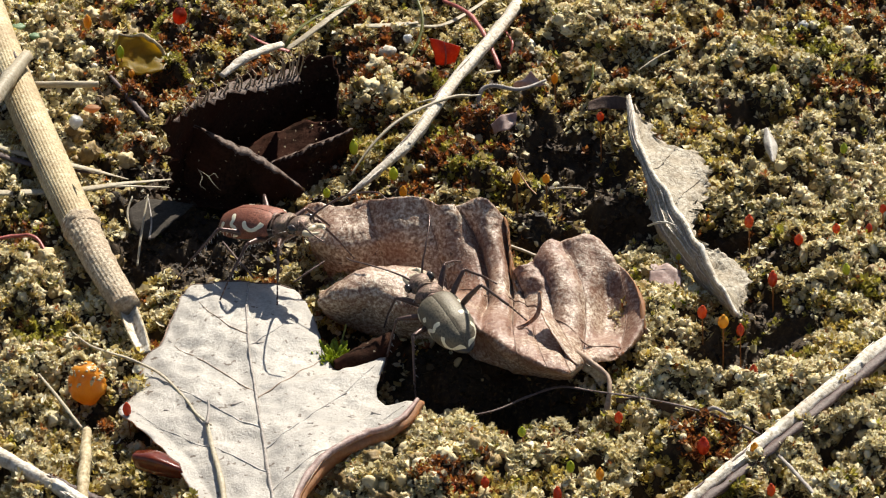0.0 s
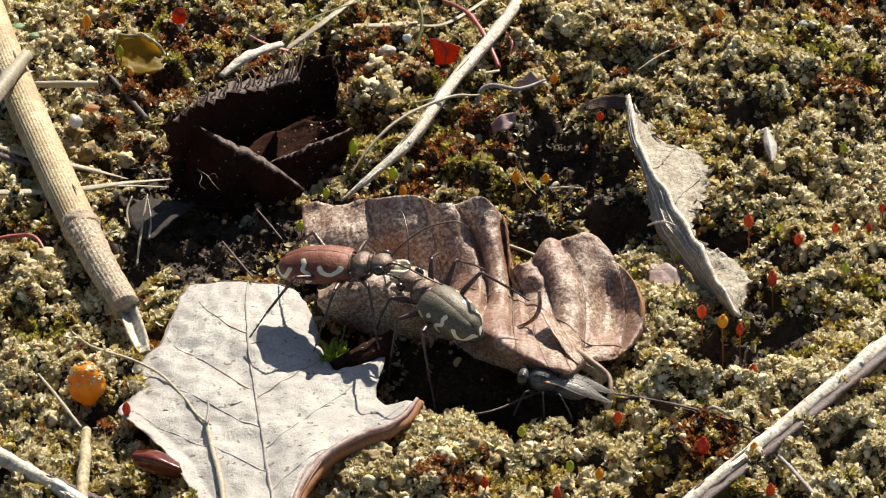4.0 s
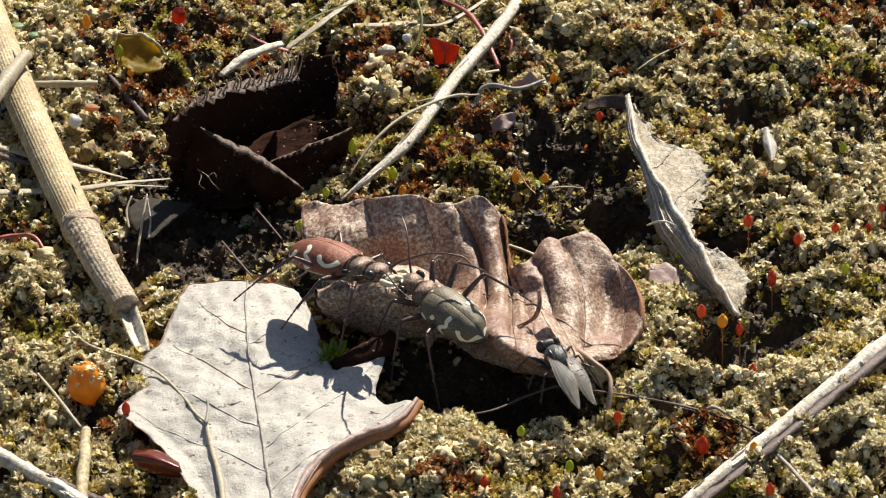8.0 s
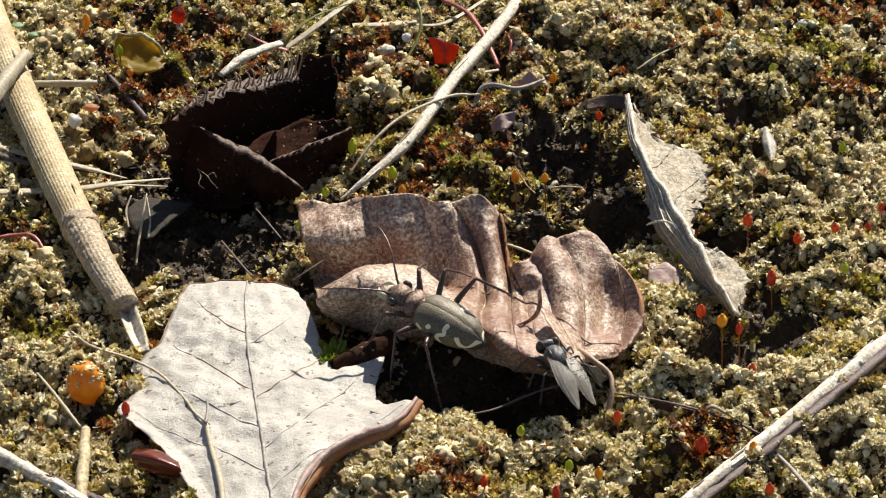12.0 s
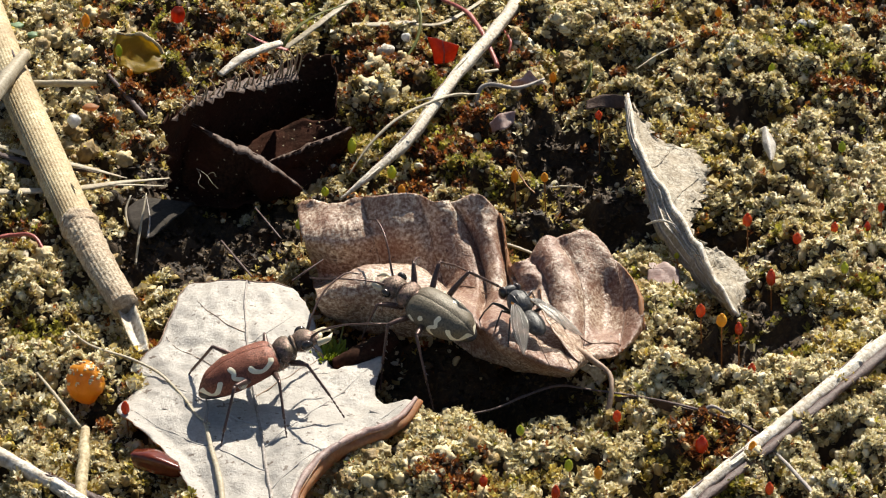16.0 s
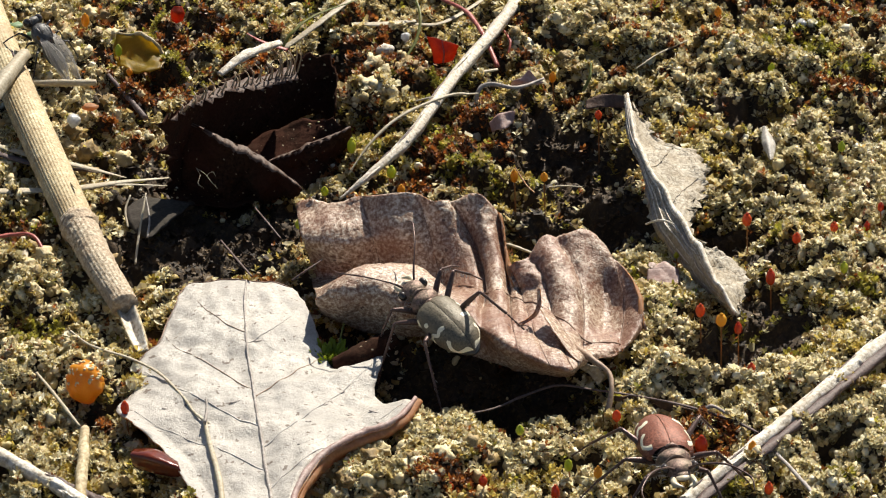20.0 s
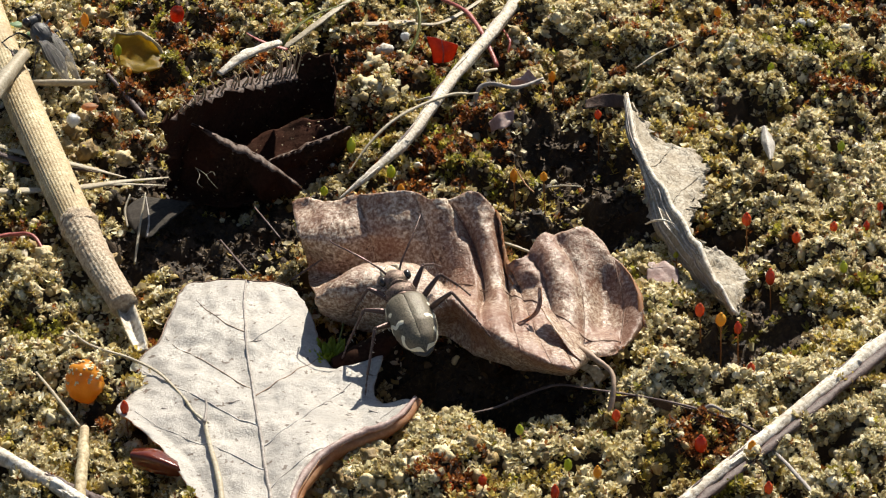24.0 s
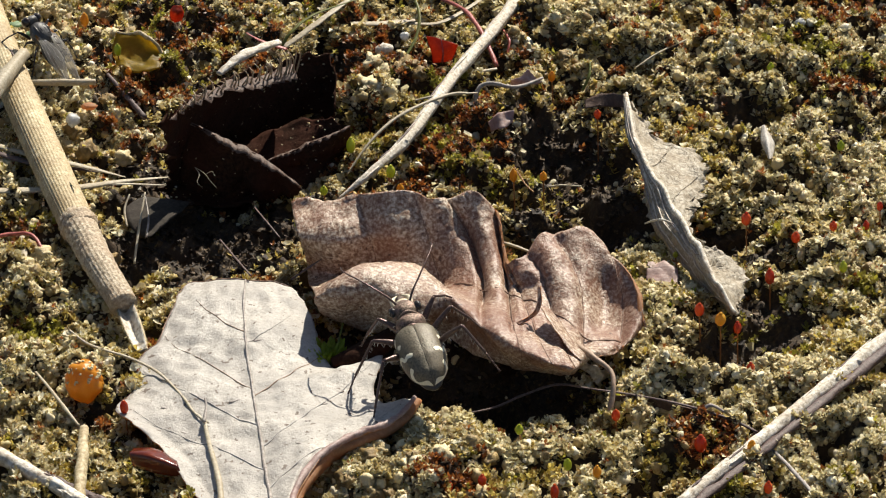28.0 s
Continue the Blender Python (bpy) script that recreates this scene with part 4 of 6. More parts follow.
part("roll", mesh_of("roll", *tube([(-12.2, -27, 1.2), (-9.8, -26.5, 1.6), (-7.4, -25.3, 2.2), (-5.4, -23.7, 3)], (0.7, 1.5, 1.5, 1.0), 24, 14, wobble=0.15), [DARK_LEAF]), rolled)


# ---- stalks, twigs and grass ----
def stalk(name, label, category, points, radii, mat, n=40, sides=16, ribs=0.04, ribbing=8, wobble=0.15, flat=1.0, group="", strips=0):
    ob = thing(name, label, category, group)
    seed = len(bpy.data.objects) % 50
    shaft = part("shaft", mesh_of(name, *tube(points, radii, n, sides, ribs, ribbing, wobble, flat, seed), [mat]), ob)
    if strips:
        # peeling fibres and small knots
        path, chip = spline(points, 60), random.Random(seed)
        for k in range(strips):
            i = chip.randrange(4, 50)
            r = np.interp(i / 59, np.linspace(0, 1, len(radii)), radii)
            side = np.array((chip.uniform(-1, 1), chip.uniform(-1, 1), 0.9))
            side /= np.linalg.norm(side)
            run = [path[i + j] + side * r * (1.0 + 0.05 * j) for j in range(0, chip.randrange(4, 8))]
            part("bark_strip", mesh_of("bark_strip", *tube(run, (0.05, 0.16, 0.12, 0.03), 10, 6, wobble=0.4, flat=0.5, seed=k), [DARK_TWIG if k % 3 == 0 else mat]), ob, "thin peeling bark fibre")
        for k in range(2):
            i = chip.randrange(8, 52)
            r = np.interp(i / 59, np.linspace(0, 1, len(radii)), radii)
            part("knot", mesh_of("knot", *blob(path[i] + np.array((0.3 * r, -0.5 * r, 0.5 * r)), (0.45 * r, 0.5 * r, 0.4 * r), 7, 9, 0.5, k), [mat]), ob, "small raised knot")
    return ob, shaft


reed, _ = stalk("broken_stalk", "thick dry ribbed straw stalk, broken off at a node", "stalk",
                [(-62.1, 62.2, 3), (-54.1, 34.6, 3), (-47.4, 13.2, 3.2), (-43.1, 0.1, 3.2)], (2.3, 2.2, 2.2, 2.1), STRAW, 90, 180, 0.011, 34, 0.012, strips=9)
part("lower_shaft", mesh_of("lower_shaft", *tube([(-43.1, 0.1, 3.2), (-41.4, -4.3, 3.1), (-39.9, -8.4, 3), (-36.3, -16.6, 2.4)], (2.1, 1.95, 1.85, 1.6), 60, 120, 0.012, 23, 0.06), [WEATHERED]), reed, "grey-brown weathered lower stalk")
ring = spline([(-47.4, 13.2, 3.2), (-43.1, 0.1, 3.2), (-39.9, -8.4, 3)], 41)[21]
part("node", mesh_of("node", *tube([ring + np.array((-0.5, 1.1, 0)), ring, ring + np.array((0.5, -1.1, 0))], (2.1, 2.3, 2.05), 14, 48, 0.02, 17, 0.12), [WEATHERED]), reed, "swollen brown node")
sliver = loft([[(-37.2, -16.6, 2.2), (-35.8, -21, 1.8), (-34.6, -23.8, 1.2)], [(-36.6, -15.4, 1.4), (-35.1, -19.9, 1.1), (-34.1, -24, 1)], [(-35.3, -16.3, 2.6), (-34, -21, 2.2), (-33.2, -24.1, 1.4)]], 24, 8)
part("split_end", sheet("split_end", sliver, PALE_WOOD, STRAW, 0.25), reed, "pale splintered end")
stalk("twig", "pale straw piece lying across the stalk", "twig", [(-56.4, 24.4, 5.5), (-54.5, 30.7, 6), (-52.8, 36.8, 6)], (0.9, 1.0, 0.8), GRASS_DRY, 20, 12)
stalk("twig", "weathered pale twig tapering to a point", "twig", [(12.2, 64.1, 2), (7.1, 48.8, 3), (1.1, 32.8, 4), (-3.7, 18.5, 4.5), (-8.5, 11.3, 3.5), (-12.3, 7.7, 2)], (0.8, 0.78, 0.74, 0.68, 0.5, 0.12), PALE_WOOD, 60, 16, 0.08, 5, 0.25, strips=7)
stalk("twig", "straight weathered grey twig on the moss", "twig", [(25.3, -55, 2.2), (33.5, -45.3, 2.6), (41.8, -34.8, 2.6), (51.9, -21.8, 2.5)], (0.7, 0.72, 0.75, 0.8), PALE_WOOD, 60, 18, 0.06, 6, 0.2, strips=7)
stalk("twig", "straight smooth grey twig on the moss", "twig", [(-50.6, -43.1, 2), (-44.6, -48.4, 2), (-39.4, -52.7, 1.8), (-34.8, -57.5, 1.6)], (0.8, 0.8, 0.75, 0.7), PALE_WOOD, 40, 16, 0.05, 6, 0.2, strips=4)
# Dark strips: some bark, and the shaded lower side of two pale twigs.
for points, radius in (([(26.3, -55.8, 2.3), (34.3, -46.5, 2.6), (42.5, -36, 2.6), (52.7, -23.1, 2.5)], 0.6), ([(-48.6, -44, 1.4), (-43.3, -47.9, 1.5), (-38.2, -51.6, 1.3), (-35.6, -53.3, 1.2)], 0.5)):
    stalk("bark_strip", "dark purple-brown strip of bark and painted shade along the pale twig", "bark", points, (radius, 0.8 * radius, radius, 1.2 * radius), DARK_TWIG, 50, 10, 0.1, 4, 0.7, 0.7)
stalk("twig", "short yellowish stem piece half buried", "twig", [(-38.9, -40.9, 2.2), (-38.7, -45.7, 2), (-38.5, -53.2, 1.4)], (0.5, 0.65, 0.65), STRAW, 24, 12, 0.05, 5, 0.3)
stalk("twig", "short pale stick on the sand", "twig", [(-51.9, 35.6, 2.4), (-47.7, 35.3, 2.6), (-43.8, 35.4, 2.6)], (0.4, 0.45, 0.4), GRASS_DRY, 20, 10)
stalk("twig", "dark crooked twig on the sand", "twig", [(-42.5, 38.5, 2), (-40.1, 34.1, 1.6), (-37.2, 29.5, 0.8)], (0.22, 0.32, 0.36), DARK_TWIG, 24, 9, 0.05, 4, 0.5)
stalk("twig", "pale dry wood splinter behind the dark leaf", "twig", [(-28.1, 35, 4), (-24.8, 38.3, 5), (-20.6, 41.6, 5)], (0.5, 0.9, 0.6), PALE_WOOD, 24, 10, 0.05, 4, 0.3, 0.5)
BLADES = [
    ("dry grey grass blade", GRASS_DRY, [(-55, 9.6, 2), (-45.5, 10.1, 2), (-38.8, 11.8, 2), (-33.3, 14.5, 1)], (0.6, 0.6, 0.45, 0.1), 0.35),
    ("dry grey grass blade", GRASS_DRY, [(-56.5, 22.9, 1), (-50.5, 18.9, 1.6), (-44, 16.3, 1.5), (-38.5, 14.5, 1)], (0.45, 0.5, 0.4, 0.1), 0.4),
    ("dry grey grass blade", DARK_TWIG, [(-56.3, 21.3, 1), (-50.4, 18, 1), (-41.9, 15.8, 1)], (0.4, 0.5, 0.2), 0.5),
    ("thin dry grass blade", GRASS_DRY, [(-43.6, 11.2, 1.6), (-38.7, 11.2, 2), (-33.4, 12.6, 1)], (0.15, 0.2, 0.08), 0.5),
    ("bent dry grass blade", GRASS_DRY, [(-20.4, 45.3, 2), (-16.5, 48.8, 3.4), (-13.6, 52.4, 4), (-10.2, 57.9, 4)], (0.5, 0.55, 0.5, 0.3), 0.3),
    ("green-brown grass blade", GRASS_GREEN, [(-20.8, 44.5, 2), (-19.3, 45.9, 4), (-16.4, 48.9, 5), (-10.6, 52.4, 5.5)], (0.25, 0.3, 0.25, 0.1), 0.4),
    ("brown pointed grass blade", RED_STEM, [(-25.1, 45.9, 4), (-22.9, 44.2, 3.6), (-19.8, 43.2, 3)], (0.08, 0.3, 0.35), 0.4),
    ("flat grey grass blade", GRASS_DRY, [(-11.6, 52.2, 2), (-7.7, 51.7, 2.2), (-3.3, 53, 2)], (0.3, 0.65, 0.4), 0.25),
    ("flat grey grass blade", GRASS_DRY, [(-4.7, 52.8, 1.6), (0.4, 52.6, 2), (6.5, 60.1, 2)], (0.3, 0.4, 0.3), 0.25),
    ("thin green grass blade", GRASS_GREEN, [(-4.7, 44.1, 1), (-3.1, 47.4, 2.5), (-2.7, 50.8, 4), (-3.6, 55.2, 5)], (0.2, 0.22, 0.2, 0.15), 0.5),
    ("pink-red leaf stalk", RED_STEM, [(0.1, 57.1, 3), (3.4, 52.7, 3.4), (5.7, 46.5, 3), (7.3, 41.6, 1.4)], (0.25, 0.32, 0.3, 0.3), 0.9),
    ("thin pinkish stalk", RED_STEM, [(7.8, 51.4, 2), (9, 47.6, 2), (8.7, 45.6, 1)], (0.15, 0.18, 0.12), 0.9),
    ("grey curved stem", GRASS_DRY, [(2.6, 39.6, 1), (4.8, 39.3, 1.8), (7.3, 40.6, 1.6)], (0.2, 0.35, 0.2), 0.7),
    ("dark curled stem", VEIN_DARK, [(4.7, 30.4, 0), (4.6, 32.4, 2.6), (6.1, 33.2, 3.6), (9.7, 33, 3.2), (13.1, 35.7, 3)], (0.2, 0.26, 0.3, 0.25, 0.15), 0.9),
    ("thin dry stem leaning on the twig", GRASS_DRY, [(-11.4, 15.3, 1), (-8.3, 19.3, 3.6), (-4.5, 23.2, 5), (1.1, 27.9, 5), (4.3, 31.7, 3)], (0.12, 0.2, 0.22, 0.22, 0.1), 0.8),
    ("thin dry stem", GRASS_DRY, [(-3.1, 27.5, 4.4), (-0.3, 27.9, 4.8), (4.7, 31.2, 3.4)], (0.12, 0.2, 0.1), 0.8),
    ("thin white grass stem upright in shade", GRASS_DRY, [(-36.1, -4.5, 0.5), (-35.8, -0.1, 2.5), (-35.3, 4.9, 4.6)], (0.14, 0.15, 0.1), 0.9),
    ("thin white stem", GRASS_DRY, [(-37.5, 3, 1), (-37.9, 5.3, 2), (-37.4, 7.1, 3)], (0.12, 0.14, 0.1), 0.9),
    ("brown root thread", RED_STEM, [(-53.2, -1.1, 2), (-50.6, -0.6, 2.2), (-48.4, -1.2, 2.4), (-46.8, -3.7, 1.6), (-45.7, -6.1, 0.6)], (0.25, 0.26, 0.24, 0.2, 0.12), 0.9),
    ("pale flake of bark", GRASS_DRY, [(-49.7, -0.2, 1.6), (-49, -4.6, 1.4), (-48.3, -8, 0.8)], (0.3, 0.4, 0.25), 0.4),
    ("thin dry runner across the white leaf", GRASS_DRY, [(-42.2, -21.1, 2), (-39.5, -24.8, 2.4), (-34.9, -26.7, 1.9), (-31.4, -29.6, 1.75), (-28.5, -34.6, 2.0), (-27.1, -37.7, 2.1), (-25.4, -40, 2.3)], (0.1, 0.15, 0.16, 0.16, 0.15, 0.15, 0.14), 0.9),
    ("forked dry stem on the white leaf", GRASS_DRY, [(-25.8, -40, 2.35), (-24.8, -45.3, 2.3), (-23.6, -51.1, 2.2), (-23.1, -56.5, 2.1)], (0.22, 0.28, 0.33, 0.33), 0.8),
    ("forked dry stem on the white leaf", VEIN_DARK, [(-25.8, -40.4, 2.7), (-25.7, -38, 3), (-25.9, -36.8, 3.4)], (0.2, 0.16, 0.1), 0.8),
    ("thin dry stem on the sand", GRASS_DRY, [(-45.3, -29.3, 1.8), (-43.2, -33.3, 2), (-41.3, -36.9, 2), (-39.6, -39.6, 1.6)], (0.12, 0.2, 0.22, 0.15), 0.8),
    ("dark wiry stem under the brown leaf", DARK_TWIG, [(-0.2, -36.4, 0.6), (5.4, -35.8, 1.2), (9.2, -33.4, 1.4), (13, -31.6, 1.6), (16.7, -32.1, 1.4)], (0.07, 0.12, 0.17, 0.17, 0.12), 0.8),
    ("thin brown stem in the moss", DARK_TWIG, [(16.7, -32.4, 1.6), (21.7, -34.3, 2), (27.1, -36.9, 2.4), (32, -39.4, 2.2), (34.7, -40.9, 1.6)], (0.12, 0.14, 0.15, 0.2, 0.14), 0.8),
    ("thin brown stem in the moss", VEIN_DARK, [(35.4, -42.8, 1.6), (37.5, -47.8, 2), (40.1, -53, 1.6)], (0.22, 0.24, 0.22), 0.8),
    ("crooked dark stem tip", VEIN_DARK, [(28.2, -38.3, 0.5), (28.6, -38, 2), (29.7, -37.7, 3), (31.4, -38.3, 2.4)], (0.25, 0.25, 0.22, 0.14), 0.8),
    ("thin white straw beside the brown leaf", GRASS_DRY, [(6.4, -2.8, 2.6), (8.7, -4, 2.6), (11.4, -5, 2)], (0.2, 0.22, 0.18), 0.8),
    ("fine thread stem", GRASS_DRY, [(25, 40.7, 1.6), (28.1, 43.3, 2.4), (32.1, 46.6, 2.6)], (0.08, 0.14, 0.1), 0.8),
    ("thin dark stem", DARK_TWIG, [(-26.2, 0, 1), (-23.8, -6.8, 2.4), (-22, -11.1, 3)], (0.12, 0.14, 0.12), 0.9),
    ("thin dark stem", DARK_TWIG, [(-22.4, 5.9, 2), (-20.6, 1.3, 2.6), (-19, -1.2, 2)], (0.1, 0.12, 0.1), 0.9),
    ("thin dark stem", DARK_TWIG, [(-17.4, -10.5, 2), (-15.7, -9.9, 3), (-13.8, -8.4, 3.6)], (0.12, 0.14, 0.08), 0.9),
    ("fine white root thread", GRASS_DRY, [(-29.6, 10.2, 5), (-29, 8.4, 5), (-29.2, 7.3, 4.6), (-28.5, 7, 4)], (0.025, 0.03, 0.025, 0.015), 0.9),
    ("fine white root thread", GRASS_DRY, [(-29.5, 10, 5), (-28.3, 8.3, 5.2), (-27.7, 7.4, 4.8), (-26.8, 6.9, 4)], (0.025, 0.03, 0.025, 0.015), 0.9),
    ("fine white root thread", GRASS_DRY, [(-28.3, 8.4, 5), (-27.5, 8.5, 5.4), (-27.1, 8.1, 5)], (0.02, 0.025, 0.015), 0.9),
    ("fine green stem", GRASS_GREEN, [(-11.8, -23.9, 1), (-11.4, -23.1, 2.4), (-11, -22, 3.6)], (0.12, 0.12, 0.08), 0.9),
    ("fine brown stem", GRASS_GREEN, [(18.1, 35.9, 1), (19, 37.1, 2.4), (19.2, 39, 3.4)], (0.2, 0.2, 0.12), 0.9),
    ("fine dry stem", GRASS_DRY, [(13.1, 11.2, 1.6), (14.8, 11.2, 1.8), (17.2, 11.3, 1.6)], (0.1, 0.12, 0.08), 0.9),
    ("long moss stalk, bent", SETA, [(9.1, 15.2, 2), (10.4, 12.8, 1), (11.4, 11.7, 0.5)], (0.1, 0.1, 0.1), 1),
]
for text, mat, pts, radii, flat in BLADES:
    stalk("grass_stem", text if len(text.split()) > 3 else text + " on the mossy ground", "plant stem", pts, radii, mat, 28, 8, 0.05, 3, 0.3, flat, "loose stems on the ground")


# ---- moss capsules on stalks ----
def capsule(colour, x, y, z, size, lean, long=1.55):
    """A spore capsule on its thin stalk, its middle at (x, y, z)."""
    size *= 0.8
    mat, word = {"r": (CAP_RED, "red"), "y": (CAP_YELLOW, "yellow"), "g": (CAP_GREEN, "green")}[colour]
    foot = float(land(np.array(x), np.array(y)))
    ob = thing("moss_capsule", word + " moss spore capsule on a thin stalk", "moss capsule", "moss capsules", at=(x, y, foot))
    h = z - foot
    turn = Matrix.Rotation(lean, 3, "X") @ Matrix.Rotation(-math.pi / 2, 3, "Y")
    part("stalk", mesh_of("seta", *tube([(0.3, 0.3, -0.2), (0.15, 0.1, h * 0.5), (0, 0, h)], (0.1, 0.09, 0.1), 10, 6), [SETA]), ob)
    part("capsule", mesh_of("capsule", *blob((0, 0, h), (size * long, size, size), 10, 12, 0.08, x, turn), [mat]), ob)
    tip = Vector((0, 0, h)) + turn @ Vector((size * long, 0, 0))
    part("lid", mesh_of("lid", *blob(tip, (size * 0.3, size * 0.4, size * 0.4), 5, 8, 0, 0, turn), [mat]), ob)


for colour, spots in (
        ("r", [(36.2, -1.1, 4.5, 0.7), (42.1, -2, 2.5, 0.7), (38.4, -10.2, 2.2, 0.7), (46.8, 0.7, 2.4, 0.6), (29.6, -19.1, 3.4, 0.7), (34.7, -29.9, 2.6, 0.6), (28.2, -44.5, 2.6, 0.9), (19.3, -38.2, 2, 0.6), (4.5, -50.4, 2, 0.6), (-34.8, -37.2, 2.4, 0.6), (19.7, 27.1, 2.6, 0.6), (50.8, 1.4, 2, 0.5), (35, -51.8, 2, 0.6), (1, -50.9, 1.6, 0.5), (12.2, -52, 1.6, 0.6), (48.2, 34.9, 1.6, 0.5), (52.9, 5.9, 2, 0.5), (33.9, -20.7, 2, 0.6)]),
        ("y", [(-4.8, 8.2, 3, 0.6), (12.5, 10.6, 3.4, 0.6), (8.9, 11.5, 3, 0.6), (31.9, -20.8, 3.2, 0.8), (33.6, -46.1, 3.4, 0.6), (16.8, -49.7, 2.6, 0.6), (36.5, 54.6, 2.4, 0.6), (14.2, 36, 3, 0.6), (-39.7, 37.1, 3.2, 0.5), (-46.7, 53, 2, 0.7)]),
        ("g", [(-6, 11.4, 3.6, 0.7), (-14, 7.3, 3.4, 0.6), (-11, 18.7, 3, 0.7), (8.6, -41.8, 2.6, 0.6), (13.7, -48.1, 2.4, 0.6), (47, -9.3, 3, 0.6), (49.5, 19.9, 2.2, 0.6), (42.3, 39, 2.6, 0.6), (-16.9, 1, 2.6, 0.6), (-41.4, 41.6, 3.8, 0.6), (27.7, -5, 2, 0.4)])):
    for k, (x, y, z, size) in enumerate(spots):
        capsule(colour, x, y, z, size, 0.25 * math.sin(k * 2.1), 1.5 + 0.25 * math.sin(k * 3.7))

# ---- berries, grains and crumbs ----
gall = thing("orange_gall", "glossy orange gall dusted with sand grains", "gall", at=[(-39.7, -32.2, 1.8)][0])
part("body", mesh_of("gall", *blob((0, 0, 0.6), (2.1, 1.9, 2.5), 14, 20, 0.2, 4), [ORANGE]), gall)
for k in range(44):
    d = Vector((math.sin(k * 2.4) * 0.9 - 0.1, math.cos(k * 2.4) * 0.5 - 0.1, 0.75 + 0.6 * math.sin(k * 1.3))).normalized()
    part("sand_grain", mesh_of("grain_on_gall", *blob((d.x * 2.1, d.y * 1.9, 0.6 + d.z * 2.5), (0.12 + 0.06 * (k % 4), 0.2, 0.18), 4, 6, 0.6, k), [SAND]), gall)
for text, mat, name, spot, size in (
        ("clear white quartz grain on the sand", QUARTZ, "quartz_grain", [(-45.9, 26.1, 2.4)][0], (0.85, 1.0, 0.85)),
        ("small white quartz grain in the moss", QUARTZ, "quartz_grain", [(47.3, 52.2, 2)][0], (0.7, 0.7, 0.6)),
        ("small white quartz grain in the moss", QUARTZ, "quartz_grain", [(48.6, 52.2, 2)][0], (0.6, 0.7, 0.6)),
        ("small white quartz grain in the moss", QUARTZ, "quartz_grain", [(-4.6, 48.6, 2)][0], (0.6, 0.6, 0.6)),
        ("grey pebble in the moss", PALE_WOOD, "pebble", [(-7.2, 46.1, 1.4)][0], (1.2, 0.9, 0.8)),
        ("small round grey-green leaflet on sand", GREEN_BIT, "leaflet", [(-55.4, 49.9, 3)][0], (0.9, 0.8, 0.3)),
        ("small round grey-green leaflet on sand", GREEN_BIT, "leaflet", [(-53.1, 47.4, 3)][0], (0.7, 0.7, 0.3)),
        ("pinkish flat sand chip", LEAF_BACK, "stone_chip", [(-44.2, 29.9, 2.2)][0], (1.1, 0.7, 0.4))):
    ob = thing(name, text, name.replace("_", " "), at=spot)
    part("stone" if name != "leaflet" else "blade", mesh_of(name, *blob((0, 0, 0), size, 9, 12, 0.35, spot[0]), [mat]), ob)
crumb_meshes = [mesh_of("soil_crumb", *blob((0, 0, 0), (1, 0.9, 0.8), 12, 16, 0.75, 11 + k), [CRUMB]) for k in range(8)]
dice = random.Random(3)
CRUMB_BEDS = [(-51.7, 53.5, 0, 9), (-52.1, 42.9, 0, 8), (-51.3, 26.9, 0, 7), (-44.2, 53.5, 0, 5), (-49, 32.6, 0, 8), (-48.3, -4.9, 0, 7), (16.1, 53.5, 0, 6), (-2.7, -44, 0, 9), (-11.2, -48.2, 0, 5), (25.4, -11.1, 0, 5), (-6.8, 39.9, 0, 4), (-55.9, 58.2, 0, 6), (-45.8, 19.9, 0, 6)]
for k in range(230):
    cx, cy, _, wide = CRUMB_BEDS[k % len(CRUMB_BEDS)]
    x, y = dice.gauss(cx, wide * 0.6), dice.gauss(cy, wide * 0.6)
    s = dice.uniform(0.5, 1.25)
    ob = thing("soil_crumb", "pale sandy soil crumb on the ground", "soil crumb", "soil crumbs", data=crumb_meshes[k % 8])
    ob.matrix_world = (Matrix.Translation(Vector((x, y, float(land(np.array(x), np.array(y))) + 0.45 * s)) * MM)
                       @ Matrix.Rotation(dice.uniform(0, 6.28), 4, "Z") @ Matrix.Rotation(dice.uniform(-0.6, 0.6), 4, "X") @ Matrix.Scale(s, 4))


def moss_tuft(at, count, tall, wide):
    """A small bright moss tuft of pointed leaves."""
    pick = random.Random(count)
    ob = thing("moss_tuft", "bright yellow-green moss tuft beside the leaf", "moss", at=at)
    for k in range(count):
        a, r = pick.uniform(0, 6.28), wide * pick.random() ** 0.7
        b = np.array((r * math.cos(a), r * math.sin(a), 0))
        lean = np.array((0.5 * math.cos(a), 0.5 * math.sin(a), 1.0)) * tall * pick.uniform(0.6, 1.1)
        part("leaflet", mesh_of("tuft_leaf", *tube([b, b + lean * 0.6, b + lean], (0.12, 0.34, 0.08), 7, 6, flat=0.4), [TUFT]), ob)


moss_tuft([(-12.7, -24.8, 0.6)][0], 70, 1.5, 1.8)
moss_tuft([(27.6, -13, 0.5)][0], 16, 1.6, 1.4)


# ---- insects: forward is +x, the origin stands on the ground under the body ----
def tilted(piece, nose_up, height):
    """A piece of a body, turned nose up and lifted to the body's height."""
    turn = Matrix.Rotation(-nose_up, 3, "Y")
    verts, faces = piece
    return [tuple(turn @ Vector(v) + Vector((0, 0, height))) for v in verts], faces


